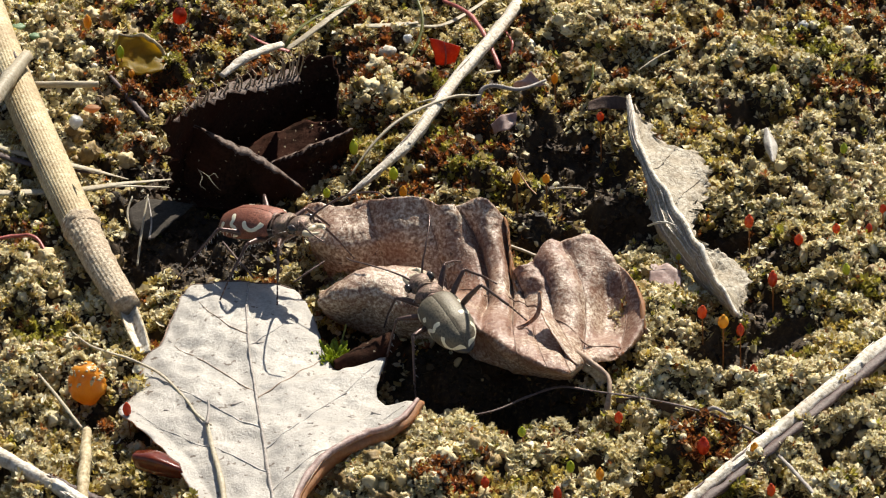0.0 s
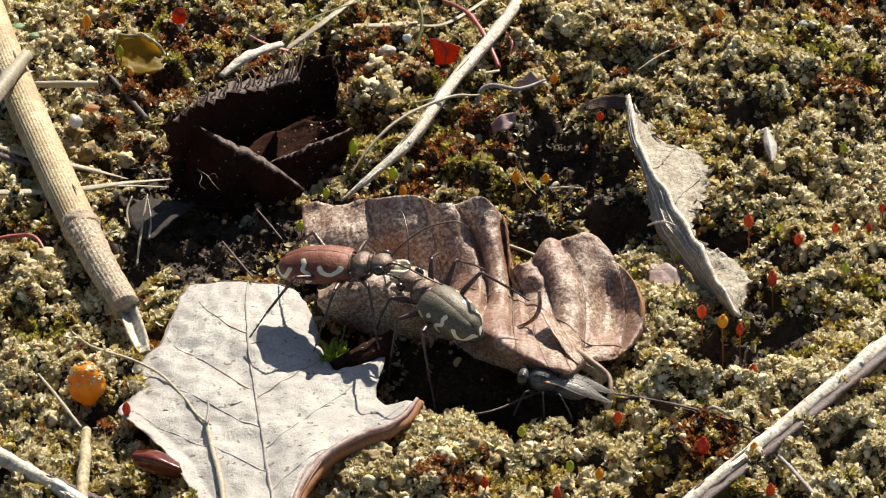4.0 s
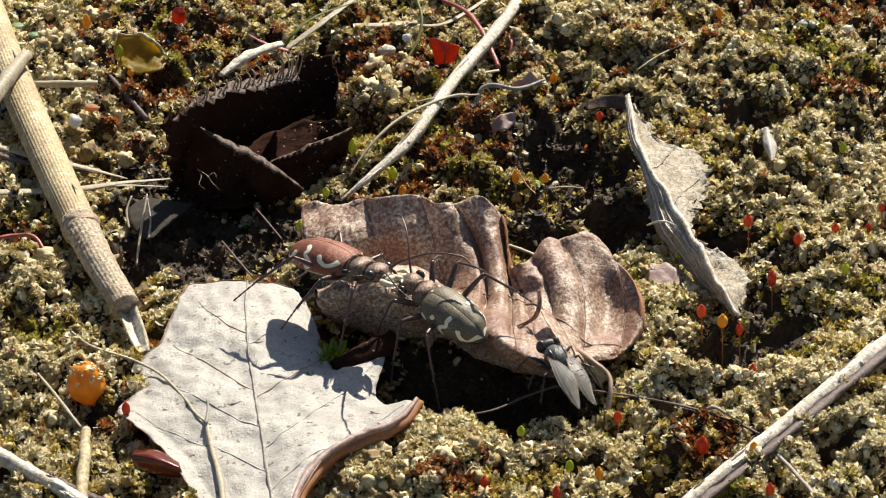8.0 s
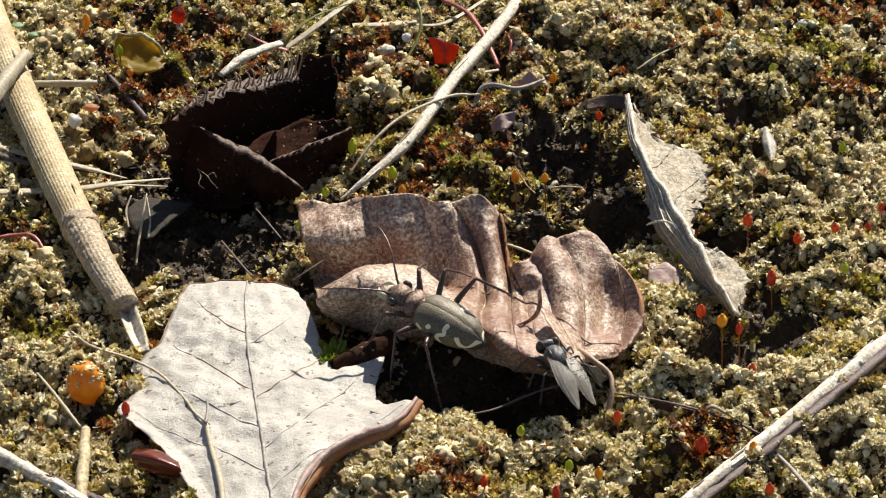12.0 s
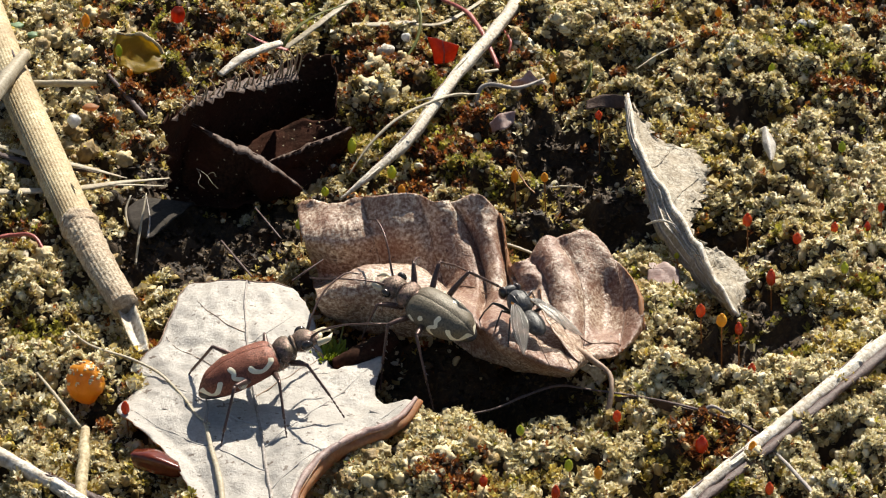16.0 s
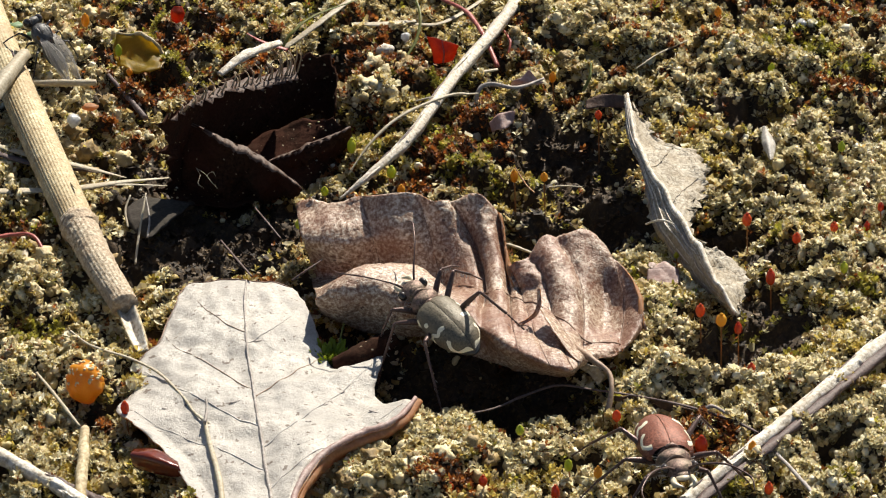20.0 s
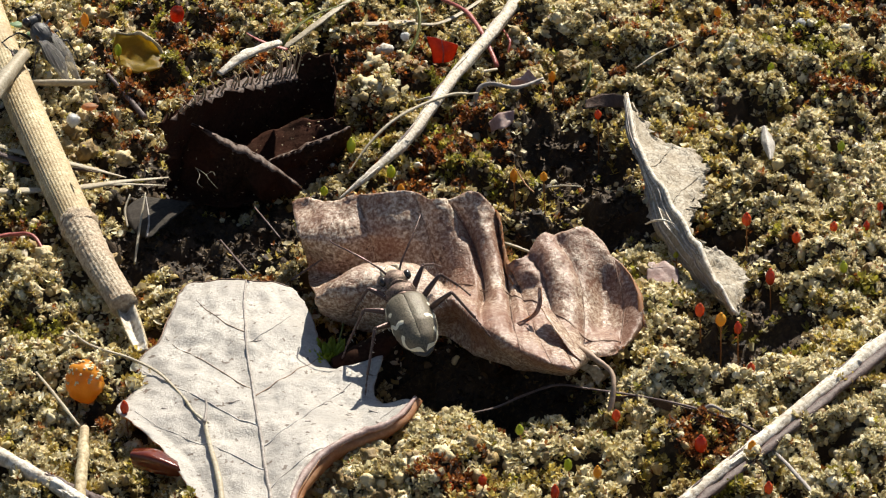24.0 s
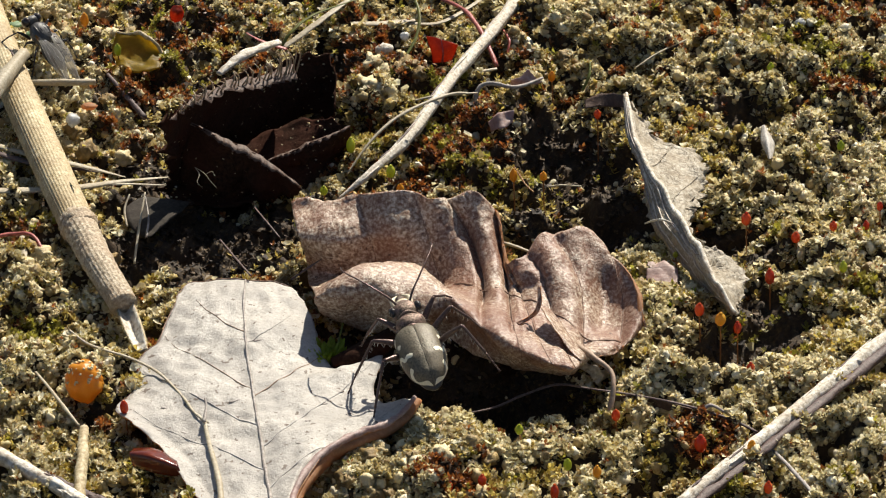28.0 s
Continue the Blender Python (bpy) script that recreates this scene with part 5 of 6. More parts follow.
def leg_of(ob, hip, knee, foot, mat, thick=1.0, hairs=0):
    """A jointed leg: thigh, shin and foot, each a mesh of its own."""
    hip, knee, foot = (np.array(p, float) for p in (hip, knee, foot))
    ankle = knee + (foot - knee) * 0.62
    ankle[2] += 0.25
    thigh = part("leg", mesh_of("thigh", *tube([hip, (hip + knee) / 2 + np.array((0, 0, 0.15)), knee], (0.34 * thick, 0.36 * thick, 0.2 * thick), 12, 9), [mat]), ob)
    part("shin", mesh_of("shin", *tube([knee, (knee + ankle) / 2, ankle], (0.19 * thick, 0.15 * thick, 0.16 * thick), 12, 8), [mat]), thigh)
    toes = [tube([ankle + (foot - ankle) * a, ankle + (foot - ankle) * (a + 0.1), ankle + (foot - ankle) * (a + 0.19)], (0.06, 0.12, 0.1), 5, 7) for a in (0, 0.2, 0.4, 0.6, 0.8)]
    part("foot", mesh_of("foot", *merge(*toes), [mat]), thigh)
    if hairs:
        bits = []
        for k in range(hairs):
            base = hip + (knee - hip) * (k / hairs) if k % 2 else knee + (ankle - knee) * (k / hairs)
            bits.append(tube([base, base + np.array((0.12 * math.sin(k), 0.12 * math.cos(k * 2), -0.3)), base + np.array((0.3 * math.sin(k), 0.3 * math.cos(k * 2), -0.6))], (0.05, 0.04, 0.018), 4, 4))
        part("hairs", mesh_of("leg_hairs", *merge(*bits), [HAIR]), thigh, "fine white hairs")
    return thigh


LEGS = {}


def tiger_beetle(label, case, length, height, nose_up, feet, shoulder):
    """A tiger beetle on six long legs; feet: (hip x, knee, foot) for its front, middle and hind pairs, one side then the other."""
    k = length / 14.0
    ob = thing("tiger_beetle", label, "beetle", "tiger beetles")

    def body(name, piece, mat, text="", parent=None):
        v, f = piece
        return part(name, mesh_of(name, *tilted(([tuple(c * k for c in p) for p in v], f), nose_up, height), [mat]), parent or ob, text)

    def on_case(s, q, side, lift=0.0):
        w = 2.55 * np.interp(s, (0, 0.05, 0.15, 0.4, 0.6, 0.78, 0.91, 1), (0.74, 0.9, 0.97, 1.0, 0.97, 0.8, 0.47, 0.03))
        top = 2.05 * np.interp(s, (0, 0.08, 0.3, 0.6, 0.85, 1), (0.62, 0.82, 1, 1, 0.7, 0.1))
        a = math.radians(0.8 + 102 * q)
        groove = 0.07 * math.exp(-(q / 0.05) ** 2)
        return np.array((1.3 - 8.4 * s, side * (w + lift) * math.sin(a), (top + lift) * math.cos(a) - groove))

    for side in (1, -1):
        n, m = 30, 14
        verts = [on_case(i / (n - 1), j / (m - 1), side) for i in range(n) for j in range(m)]
        faces = grid_faces(n, m) if side < 0 else [q[::-1] for q in grid_faces(n, m)]
        wing_case = body("wing_case", (verts, faces), case)
        for marks, r in (*shoulder,
                         ([(0.53, 0.94), (0.46, 0.84), (0.47, 0.7), (0.55, 0.58), (0.53, 0.44), (0.56, 0.28)], (0.4, 0.44, 0.36, 0.34, 0.38, 0.6)),
                         ([(0.72, 0.5), (0.755, 0.64), (0.83, 0.86), (0.9, 0.86), (0.95, 0.6), (0.96, 0.3)], (0.62, 0.4, 0.38, 0.46, 0.5, 0.5))):
            # a ribbon that follows the curve of the wing case: 8.4 along it and about 4.3 across make one unit of s and q
            line, wide = spline([(s, q) for s, q in marks], 30), np.interp(np.linspace(0, 1, 30), np.linspace(0, 1, len(r)), r)
            shaped = []
            for i, (s, q) in enumerate(line):
                run = (line[min(i + 1, 29)] - line[max(i - 1, 0)]) * (8.4, 4.3)
                run /= np.linalg.norm(run) + 1e-9
                half = 0.66 * wide[i] * math.sqrt(1 - abs(2 * i / 29 - 1) ** 6 * 0.8)
                for c in (-1, -0.5, 0, 0.5, 1):
                    shaped.append(on_case(s - c * half * run[1] / 8.4, min(1.0, max(0.02, q + c * half * run[0] / 4.3)), side, 0.055 - 0.035 * c * c))
            f = grid_faces(30, 5)
            body("cream_mark", (shaped, f), MARKING, "cream-white curved mark", wing_case)
    body("belly", blob((-2.4, 0, -0.35), (4.9, 2.0, 1.15), 12, 16), BLACK_SHELL)
    body("chest", blob((1.3, 0, -0.7), (2.1, 1.35, 1.0), 10, 14), BRONZE, "bronze chest with pale hairs")
    body("pronotum", merge(blob((2.35, 0, 0.1), (1.3, 1.75, 1.15), 12, 18, 0.12, 2), tube([(1.3, -1.4, 0.3), (1.2, 0, 1.2), (1.3, 1.4, 0.3)], (0.15, 0.25, 0.15), 12, 8),
                           tube([(3.35, -1.2, 0.25), (3.45, 0, 1.05), (3.35, 1.2, 0.25)], (0.15, 0.22, 0.15), 12, 8)), BRONZE, "coppery ridged neck shield")
    head = body("head", merge(blob((4.45, 0, 0.1), (1.3, 1.45, 1.0), 12, 18, 0.06, 5), blob((5.3, 0, -0.15), (0.9, 1.0, 0.6), 8, 12)), BRONZE)
    for side in (1, -1):
        body("eye", blob((4.55, side * 1.45, 0.3), (0.62, 0.46, 0.56), 10, 12), EYE_DARK, "large dark eye", head)
        body("jaw", tube([(5.6, side * 0.85, -0.35), (6.7, side * 0.95, -0.4), (7.35, side * 0.25, -0.45)], (0.36, 0.3, 0.06), 12, 8), JAW, "pale curved jaw", head)
        body("antenna", tube([(5.3, side * 0.75, 0.5), (6.4, side * 1.7, 1.3), (8.6, side * 3.6, 2.0), (11.2, side * 5.2, 1.7), (12.6, side * 5.2, 0.9)], (0.16, 0.11, 0.1, 0.09, 0.07), 34, 6, wobble=0.4), LEG, "thin jointed feeler", head)
    body("lip", blob((5.95, 0, -0.1), (0.5, 0.75, 0.28), 8, 10), JAW, "cream upper lip", head)
    fuzz = []
    for j in range(70):
        a = j * 2.4
        x, y = 4.6 - 5.4 * (j / 70), (1.35 + 0.2 * math.sin(j)) * (1 if j % 2 else -1)
        z = -0.5 + 0.7 * math.sin(a)
        fuzz.append(tube([(x, y * 0.9, z), (x + 0.1, y * 1.12, z + 0.1), (x + 0.25 * math.cos(a), y * 1.32, z + 0.15 * math.sin(a))], (0.03, 0.025, 0.012), 4, 4))
    body("hairs", merge(*fuzz), HAIR, "fine white bristles on the flanks")
    for side, rows in ((1, feet[0]), (-1, feet[1])):
        for hip_x, knee, foot in rows:
            hip = tuple(tilted(([(hip_x * k, side * 1.1 * k, -1.0 * k)], []), nose_up, height)[0][0])
            leg = leg_of(ob, hip, (knee[0], side * knee[1], knee[2]), (foot[0], side * foot[1], foot[2]), LEG, 1.0, 30)
            LEGS.setdefault(ob.name, []).append((leg, hip))
    return ob


OLIVE = tiger_beetle("olive-bronze tiger beetle with cream marks, facing the curled leaf", ELYTRON_OLIVE, 14.0, 4.2, radians(14), (
    [(2.4, (4.2, 3.2, 5.4), (6.0, 5.5, 1.2)), (0.4, (1.6, 4.6, 4.6), (1.0, 9.0, -1.6)), (-1.0, (-2.6, 4.4, 4.6), (-6.0, 8.0, -2.6))],
    [(2.4, (4.0, 3.4, 6.4), (5.6, 5.6, 4.4)), (0.4, (1.0, 4.6, 6.6), (0.4, 7.4, 3.0)), (-1.0, (-3.4, 4.8, 6.8), (-7.0, 7.4, 2.0))]),
    (([(0.1, 0.72), (0.15, 0.8), (0.2, 0.86)], (0.4, 0.46, 0.3)), ([(0.27, 0.68), (0.3, 0.6), (0.32, 0.54)], (0.35, 0.45, 0.35))))
RED = tiger_beetle("red-bronze tiger beetle with cream marks standing high on long legs", ELYTRON_RED, 15.5, 5.4, radians(11), (
    [(2.4, (4.6, 3.2, 5.6), (7.4, 5.6, 0)), (0.4, (1.4, 5.0, 5.6), (2.0, 9.6, 0)), (-1.0, (-4.6, 4.6, 6.2), (-9.0, 8.0, 0))],
    [(2.4, (4.2, 3.4, 5.4), (6.4, 7.4, 0)), (0.4, (0.6, 4.8, 5.4), (-0.6, 9.4, 0)), (-1.0, (-4.2, 4.2, 6.0), (-8.4, 8.6, 0))]),
    (([(0.06, 0.46), (0.09, 0.6), (0.2, 0.72), (0.3, 0.64), (0.34, 0.48)], (0.55, 0.42, 0.36, 0.42, 0.55)),))


WINGS = []


def fly():
    ob = thing("fly", "dark grey bristly fly with silvery folded wings", "fly")
    h, up, k = 2.1, radians(10), 0.92

    def body(name, piece, mat, text="", parent=None):
        return part(name, mesh_of("fly_" + name, *tilted(([tuple(c * k for c in v) for v in piece[0]], piece[1]), up, h), [mat]), parent or ob, text)

    chest = body("chest", blob((1.6, 0, 0.3), (1.9, 1.5, 1.4), 12, 16, 0.05, 2), FLY_GREY, "grey striped chest")
    for y in (-0.75, -0.25, 0.25, 0.75):
        body("stripe", tube([(3.0, y, 1.1), (1.8, y * 1.15, 1.68 - abs(y) * 0.25), (0.4, y, 1.3 - abs(y) * 0.2)], (0.05, 0.12, 0.08), 12, 6, flat=0.5), BLACK_SHELL, "dark stripe", chest)
    body("abdomen", blob((-1.7, 0, -0.25), (2.4, 1.3, 1.05), 12, 16, 0.04, 3), FLY_GREY, "dark chequered abdomen")
    bristles = []
    for j in range(46):
        a, x = j * 2.4, 3.0 - 7.2 * (j / 46)
        r = 1.35
        base = (x, r * math.sin(a), 0.3 + r * 0.9 * abs(math.cos(a)))
        bristles.append(tube([base, (x - 0.25, base[1] * 1.25, base[2] + 0.35), (x - 0.6, base[1] * 1.45, base[2] + 0.6)], (0.035, 0.03, 0.01), 4, 4))
    body("bristles", merge(*bristles), BLACK_SHELL, "stiff black bristles")
    head = body("head", blob((4.0, 0, 0.1), (0.75, 1.35, 1.05), 10, 14), FLY_GREY)
    for side in (1, -1):
        body("eye", blob((4.05, side * 0.95, 0.3), (0.72, 0.6, 0.9), 10, 12), EYE_DARK, "dark red-brown eye", head)
        root = np.array((1.3, side * 1.25, 0.95))
        rails = [[root, root + (-1.6, side * 0.5, 0.2), root + (-4.4, side * 0.9, -0.2), root + (-7.4, side * 0.5, -0.9)],
                 [root + (-0.2, -side * 0.2, 0.1), root + (-2.2, -side * 0.1, 0.35), root + (-4.8, side * 0.3, 0.1), root + (-8.5, side * 0.3, -0.8)],
                 [root + (-0.3, -side * 0.4, 0.1), root + (-2.0, -side * 0.9, 0.4), root + (-4.6, -side * 1.15, 0.2 + 0.1 * side), root + (-7.5, -side * 0.35, -0.8)]]
        g = loft(rails, 26, 12)
        turned = np.array([[tuple(Matrix.Rotation(-up, 3, "Y") @ (Vector(p) * k) + Vector((0, 0, h))) for p in row] for row in g])
        wing = part("wing", sheet("fly_wing", turned, FLY_WING, FLY_WING, 0.02), ob, "silvery veined wing")
        WINGS.append((wing, side, tuple(Matrix.Rotation(-up, 3, "Y") @ (Vector(root) * k) + Vector((0, 0, h)))))
        for j in (0.0, 0.2, 0.45, 0.7):
            # The veins' glints are put in as a pale colour.
            part("wing_vein", mesh_of("wing_vein", *tube(along_vein(turned, lambda s: s, lambda s: min(0.98, j + 0.1 * s * (j > 0)), 12, 0.015), (0.035, 0.012), 20, 5), [VEIN_PALE]), wing)
        body("wing_base", blob(tuple(root + (-0.5, side * 0.0, 0.05)), (0.8, 0.3, 0.1), 6, 8), WING_BASE, "amber wing base")
    for side in (1, -1):
        for hx, kx, fx in ((2.2, 3.1, 4.2), (1.3, 1.1, 0.8), (0.5, -0.8, -2.4)):
            leg_of(ob, (hx, side * 0.9, h - 0.7), (kx, side * 2.5, h + 0.4), (fx, side * 3.7, 0), BLACK_SHELL, 0.6)
    return ob


FLY = fly()


# ---- what nobody could count: crumbs of sand, moss leaves ----
def scatter(name, label, category, mat, template, faces, x, y, z, size, jitter, upright, seed, stretch=None, smooth=False):
    """Thousands of small pieces as one mesh: each turned, sized and bent by chance."""
    r = np.random.RandomState(seed)
    n, t = len(x), np.array(template)
    a, b, c = r.rand(n) * 6.283, (r.rand(n) - 0.5) * 3.0 * (1 - upright) + (r.rand(n) - 0.5) * 0.9, r.rand(n) * 6.283
    v = np.repeat(t[None], n, 0) + (r.rand(n, len(t), 3) - 0.5) * jitter
    v *= size[:, None, None]
    if stretch is not None:
        v *= 1 + (r.rand(n, 1, 3) - 0.5) * stretch
    ca, sa, cb, sb = np.cos(a)[:, None], np.sin(a)[:, None], np.cos(b)[:, None], np.sin(b)[:, None]
    v[..., 0], v[..., 1] = v[..., 0] * ca - v[..., 1] * sa, v[..., 0] * sa + v[..., 1] * ca
    v[..., 1], v[..., 2] = v[..., 1] * cb - v[..., 2] * sb, v[..., 1] * sb + v[..., 2] * cb
    cc, sc = np.cos(c)[:, None], np.sin(c)[:, None]
    v[..., 0], v[..., 1] = v[..., 0] * cc - v[..., 1] * sc, v[..., 0] * sc + v[..., 1] * cc
    v += np.stack([x, y, z], 1)[:, None]
    f = np.array(faces)
    idx = (f[None] + (np.arange(n) * len(t))[:, None, None]).reshape(-1, f.shape[1]).astype(np.int32)
    me = bpy.data.meshes.new(name)
    me.vertices.add(v.shape[0] * v.shape[1])
    me.vertices.foreach_set("co", (v * MM).astype(np.float32).ravel())
    me.loops.add(idx.size)
    me.loops.foreach_set("vertex_index", idx.ravel())
    me.polygons.add(len(idx))
    me.polygons.foreach_set("loop_start", np.arange(0, idx.size, f.shape[1], dtype=np.int32))
    me.polygons.foreach_set("use_smooth", [smooth] * len(idx))
    me.materials.append(mat)
    me.update()
    me.validate()
    return tagged(new(name, me), label, category, kind="stuff")


def ball(finer):
    bm = bmesh.new()
    bmesh.ops.create_icosphere(bm, subdivisions=finer, radius=1)
    v, f = [tuple(p.co) for p in bm.verts], [tuple(q.index for q in p.verts) for p in bm.faces]
    bm.free()
    return v, f


RUSTY = [(a, b, s) for a, b, _, s in [(-11.2, 42.9, 0, 6), (6.8, 26.2, 0, 6), (-36, 53.5, 0, 7), (1.1, 19.9, 0, 6), (-38.6, 36.9, 0, 5), (-4.7, 41.4, 0, 5), (-15.8, 24.1, 0, 5), (28.9, -39.7, 0, 6), (1, -49.2, 0, 5), (52.4, 59.8, 0, 6), (51.7, 36.9, 0, 4), (-50.2, 1.4, 0, 4)]]
SANDY = [(a, b, s) for a, b, _, s in [(-51, 45.9, 0, 12), (-51.3, 26.9, 0, 9), (-3.9, -42.9, 0, 12), (-11.2, -47.1, 0, 9), (25, -13.5, 0, 9), (16.8, 53.5, 0, 9), (37, 42.9, 0, 11), (-44.1, -14.7, 0, 9), (44.4, -4.9, 0, 9), (52.1, 18.6, 0, 9), (25.7, -29.8, 0, 9), (-47, -30.9, 0, 9), (-7.5, 38.4, 0, 5), (45, 25.5, 0, 9), (7.2, -41.9, 0, 8), (19.5, -42.9, 0, 10), (40.9, -45, 0, 10), (39.4, -25.2, 0, 9), (26.5, -2.4, 0, 5), (25.5, -21.8, 0, 6), (39.8, 41.4, 0, 6), (48.7, 19.9, 0, 6), (22.4, -47.1, 0, 7), (31.8, -42.9, 0, 7), (45.8, -38.6, 0, 7), (15.9, -38.6, 0, 7), (16.8, -48.2, 0, 6), (33.9, -30.9, 0, 9), (42, -39.7, 0, 9), (20.7, -29.8, 0, 5), (25.3, -26.4, 0, 6), (28.2, -19.4, 0, 5), (51.9, 38.4, 0, 9), (49.5, 13.2, 0, 8), (51.2, 2.7, 0, 6), (-46.4, -24.1, 0, 8), (-47.1, -9.8, 0, 7), (-16.5, 47.4, 0, 5), (30.1, 38.4, 0, 6), (55.1, 48.9, 0, 7)]]
GREENS = [(a, b, s) for a, b, _, s in [(-39.8, 53.5, 0, 10), (-34.2, 59.8, 0, 9), (-36.1, 42.9, 0, 6), (-1, 22.7, 0, 7), (4.6, 18.6, 0, 6), (12.3, 19.9, 0, 6), (-12.5, -23.5, 0, 3), (50.8, 42.9, 0, 8), (47.7, 48.9, 0, 7), (-10.2, 24.1, 0, 5), (-18.3, 56.7, 0, 6), (-0.3, 36.9, 0, 5), (-19.2, 1.4, 0, 4), (-47, -18.3, 0, 5), (24.3, -7.4, 0, 3), (28.3, -49.2, 0, 6), (43.6, -48.2, 0, 6), (41, 2.7, 0, 5), (38.5, -12.5, 0, 5), (34, -16.5, 0, 4), (46, -9, 0, 5), (42, -21, 0, 4)]]
MOSSY = [(a, b, s) for a, b, _, s in [(-0.3, 24.1, 0, 8), (12.3, 18.6, 0, 8), (-39.8, 53.5, 0, 8), (45.3, -30.9, 0, 10), (19.5, -41.9, 0, 10), (7.1, -46.1, 0, 8), (40.3, -14.7, 0, 8), (50.8, 42.9, 0, 9), (29.4, 25.5, 0, 8), (-47.3, -14.7, 0, 6), (36.4, 24.1, 0, 7), (4.7, 32.6, 0, 6), (-12.5, -22.9, 0, 2.5)]]
chance = np.random.RandomState(8)


def spread(n):
    """Random places over the stretch of ground that lies round the leaves."""
    y = chance.rand(n) * 138 - 61
    return (chance.rand(n) - 0.5) * 2 * (58 + 0.12 * y), y


KINDS = ("pale", "ochre", "olive", "green", "rust", "bare")
LUCK = np.random.RandomState(17).rand(4096, len(KINDS))


def cover(x, y):
    """What grows on each clod, as an index into KINDS, and how high the clod stands here."""
    big, which = clods(x, y, 2.5, 1)
    far = np.clip((y - 5) / 40, 0, 1)
    sand, moss, green, rust, bare = (zones(x, y, z) for z in (SANDY, MOSSY, GREENS, RUSTY, SHADED_BARE))
    left = np.clip((-20 - x) / 25, 0, 1) * far
    right = np.clip((x - 22) / 20, 0, 1)
    wish = np.stack([0.1 + 0.3 * right + 0.75 * sand - 0.5 * rust - 0.4 * green - 0.2 * far + 0.45 * left, 0.3 + 0.2 * far - 0.3 * left - 0.3 * rust + 0.2 * sand, 0.15 + 0.5 * moss - 0.1 * left,
                     -0.24 + 0.9 * green + 0.2 * moss, -0.05 + 0.95 * rust + 0.3 * far, -0.05 + 1.1 * bare + 0.1 * far], -1)
    return np.argmax(wish + 0.75 * LUCK[which], -1), big


def strew(name, label, category, mat, n, low, high, power, shape, kinds, elsewhere, sink=0.3, pile=0.5, upright=0.2, jitter=0.7, stretch=0.8, seed=21, smooth=False, bare=0.03):
    """Pieces of one kind on the clods that bear it, and a few elsewhere; hollows stay barer."""
    x, y = spread(n)
    kind, big = cover(x, y)
    odds = np.where(np.isin(kind, [KINDS.index(k) for k in kinds]), 1.0, elsewhere) * np.clip(-0.02 + 1.3 * big + 1.0 * lumps(x, y), 0.02, 1) * (1 - (1 - bare) * np.clip(1.5 * zones(x, y, SHADED_BARE), 0, 1))
    keep = chance.rand(n) < odds * (1 - 0.85 * pockets(x, y))
    x, y = x[keep], y[keep]
    size = low + (high - low) * chance.rand(len(x)) ** power
    return scatter(name, label, category, mat, *shape, x, y, land(x, y) + sink * size + pile * chance.rand(len(x)), size, jitter, upright, seed, stretch, smooth)


LUMP = ball(2)
FLAKE = [(0, 0, -0.25)] + [(math.cos(k * 1.047), math.sin(k * 1.047), 0.25 * (k % 2)) for k in range(6)]
FLAKE_FACES = [(0, 1 + k, 1 + (k + 1) % 6) for k in range(6)]
SHOOT, SHOOT_FACES = [], []
for j in range(7):
    a = j * 2.4
    d, e = np.array((math.cos(a), math.sin(a), 0)), np.array((-math.sin(a), math.cos(a), 0))
    low, up = 0.1 * j, 0.5 + 0.07 * j
    base = len(SHOOT)
    for p in ((0, 0, low), d * 0.36 + e * 0.25 + (0, 0, low + up * 0.4), d * 0.38 - e * 0.25 + (0, 0, low + up * 0.5), d * (0.85 - 0.06 * j) + (0, 0, low + up * 0.8)):
        SHOOT.append(tuple(p))
    SHOOT_FACES += [(base, base + 1, base + 2), (base + 1, base + 3, base + 2)]
MOSS_SHAPE = (SHOOT, SHOOT_FACES)
strew("soil_lumps", "rounded buff lumps of crumbly soil", "sand", SAND, 30000, 0.28, 0.62, 1.7, LUMP, ("pale",), 0.03, 0.2, 0.3, jitter=0.5, smooth=True)
strew("sand_crumbs", "loose ochre and buff crumbs of sandy soil", "sand", SAND, 90000, 0.1, 0.32, 1.5, ball(1), ("pale",), 0.12, 0.3, 0.6, jitter=0.7)
strew("pale_lichen", "pale cream lichen crusts on the mounds", "lichen", PALE_FLAKES, 110000, 0.18, 0.5, 1.4, (FLAKE, FLAKE_FACES), ("pale",), 0.05, 0.3, 0.7)
strew("lichen_flakes", "curled ochre and cream lichen flakes", "lichen", FLAKES, 150000, 0.18, 0.55, 1.6, (FLAKE, FLAKE_FACES), ("ochre",), 0.05, 0.3, 0.7)
strew("ochre_cushions", "rounded ochre lichen granules", "lichen", FLAKES, 26000, 0.22, 0.5, 1.6, LUMP, ("ochre", "olive"), 0.02, 0.1, 0.3, jitter=0.5, seed=23, smooth=True)
strew("humus_crumbs", "humus crumbs in hollows and shaded places, coloured dark for the shade", "soil", SHADE_HUMUS, 80000, 0.14, 0.5, 2.0, (FLAKE, FLAKE_FACES), ("bare", "rust"), 0.2, 0.1, 0.35, seed=22, bare=1.0)
strew("olive_moss", "olive-green moss shoots with tiny pointed leaves", "moss", MOSS, 60000, 0.5, 1.05, 1.6, MOSS_SHAPE, ("olive",), 0.08, -0.15, 0.3, 0.75, 0.2, None, 31)
strew("pale_moss", "pale dry moss shoots", "moss", PALE_MOSS, 60000, 0.45, 0.95, 1.6, MOSS_SHAPE, ("ochre", "pale"), 0.05, -0.15, 0.4, 0.75, 0.2, None, 32)
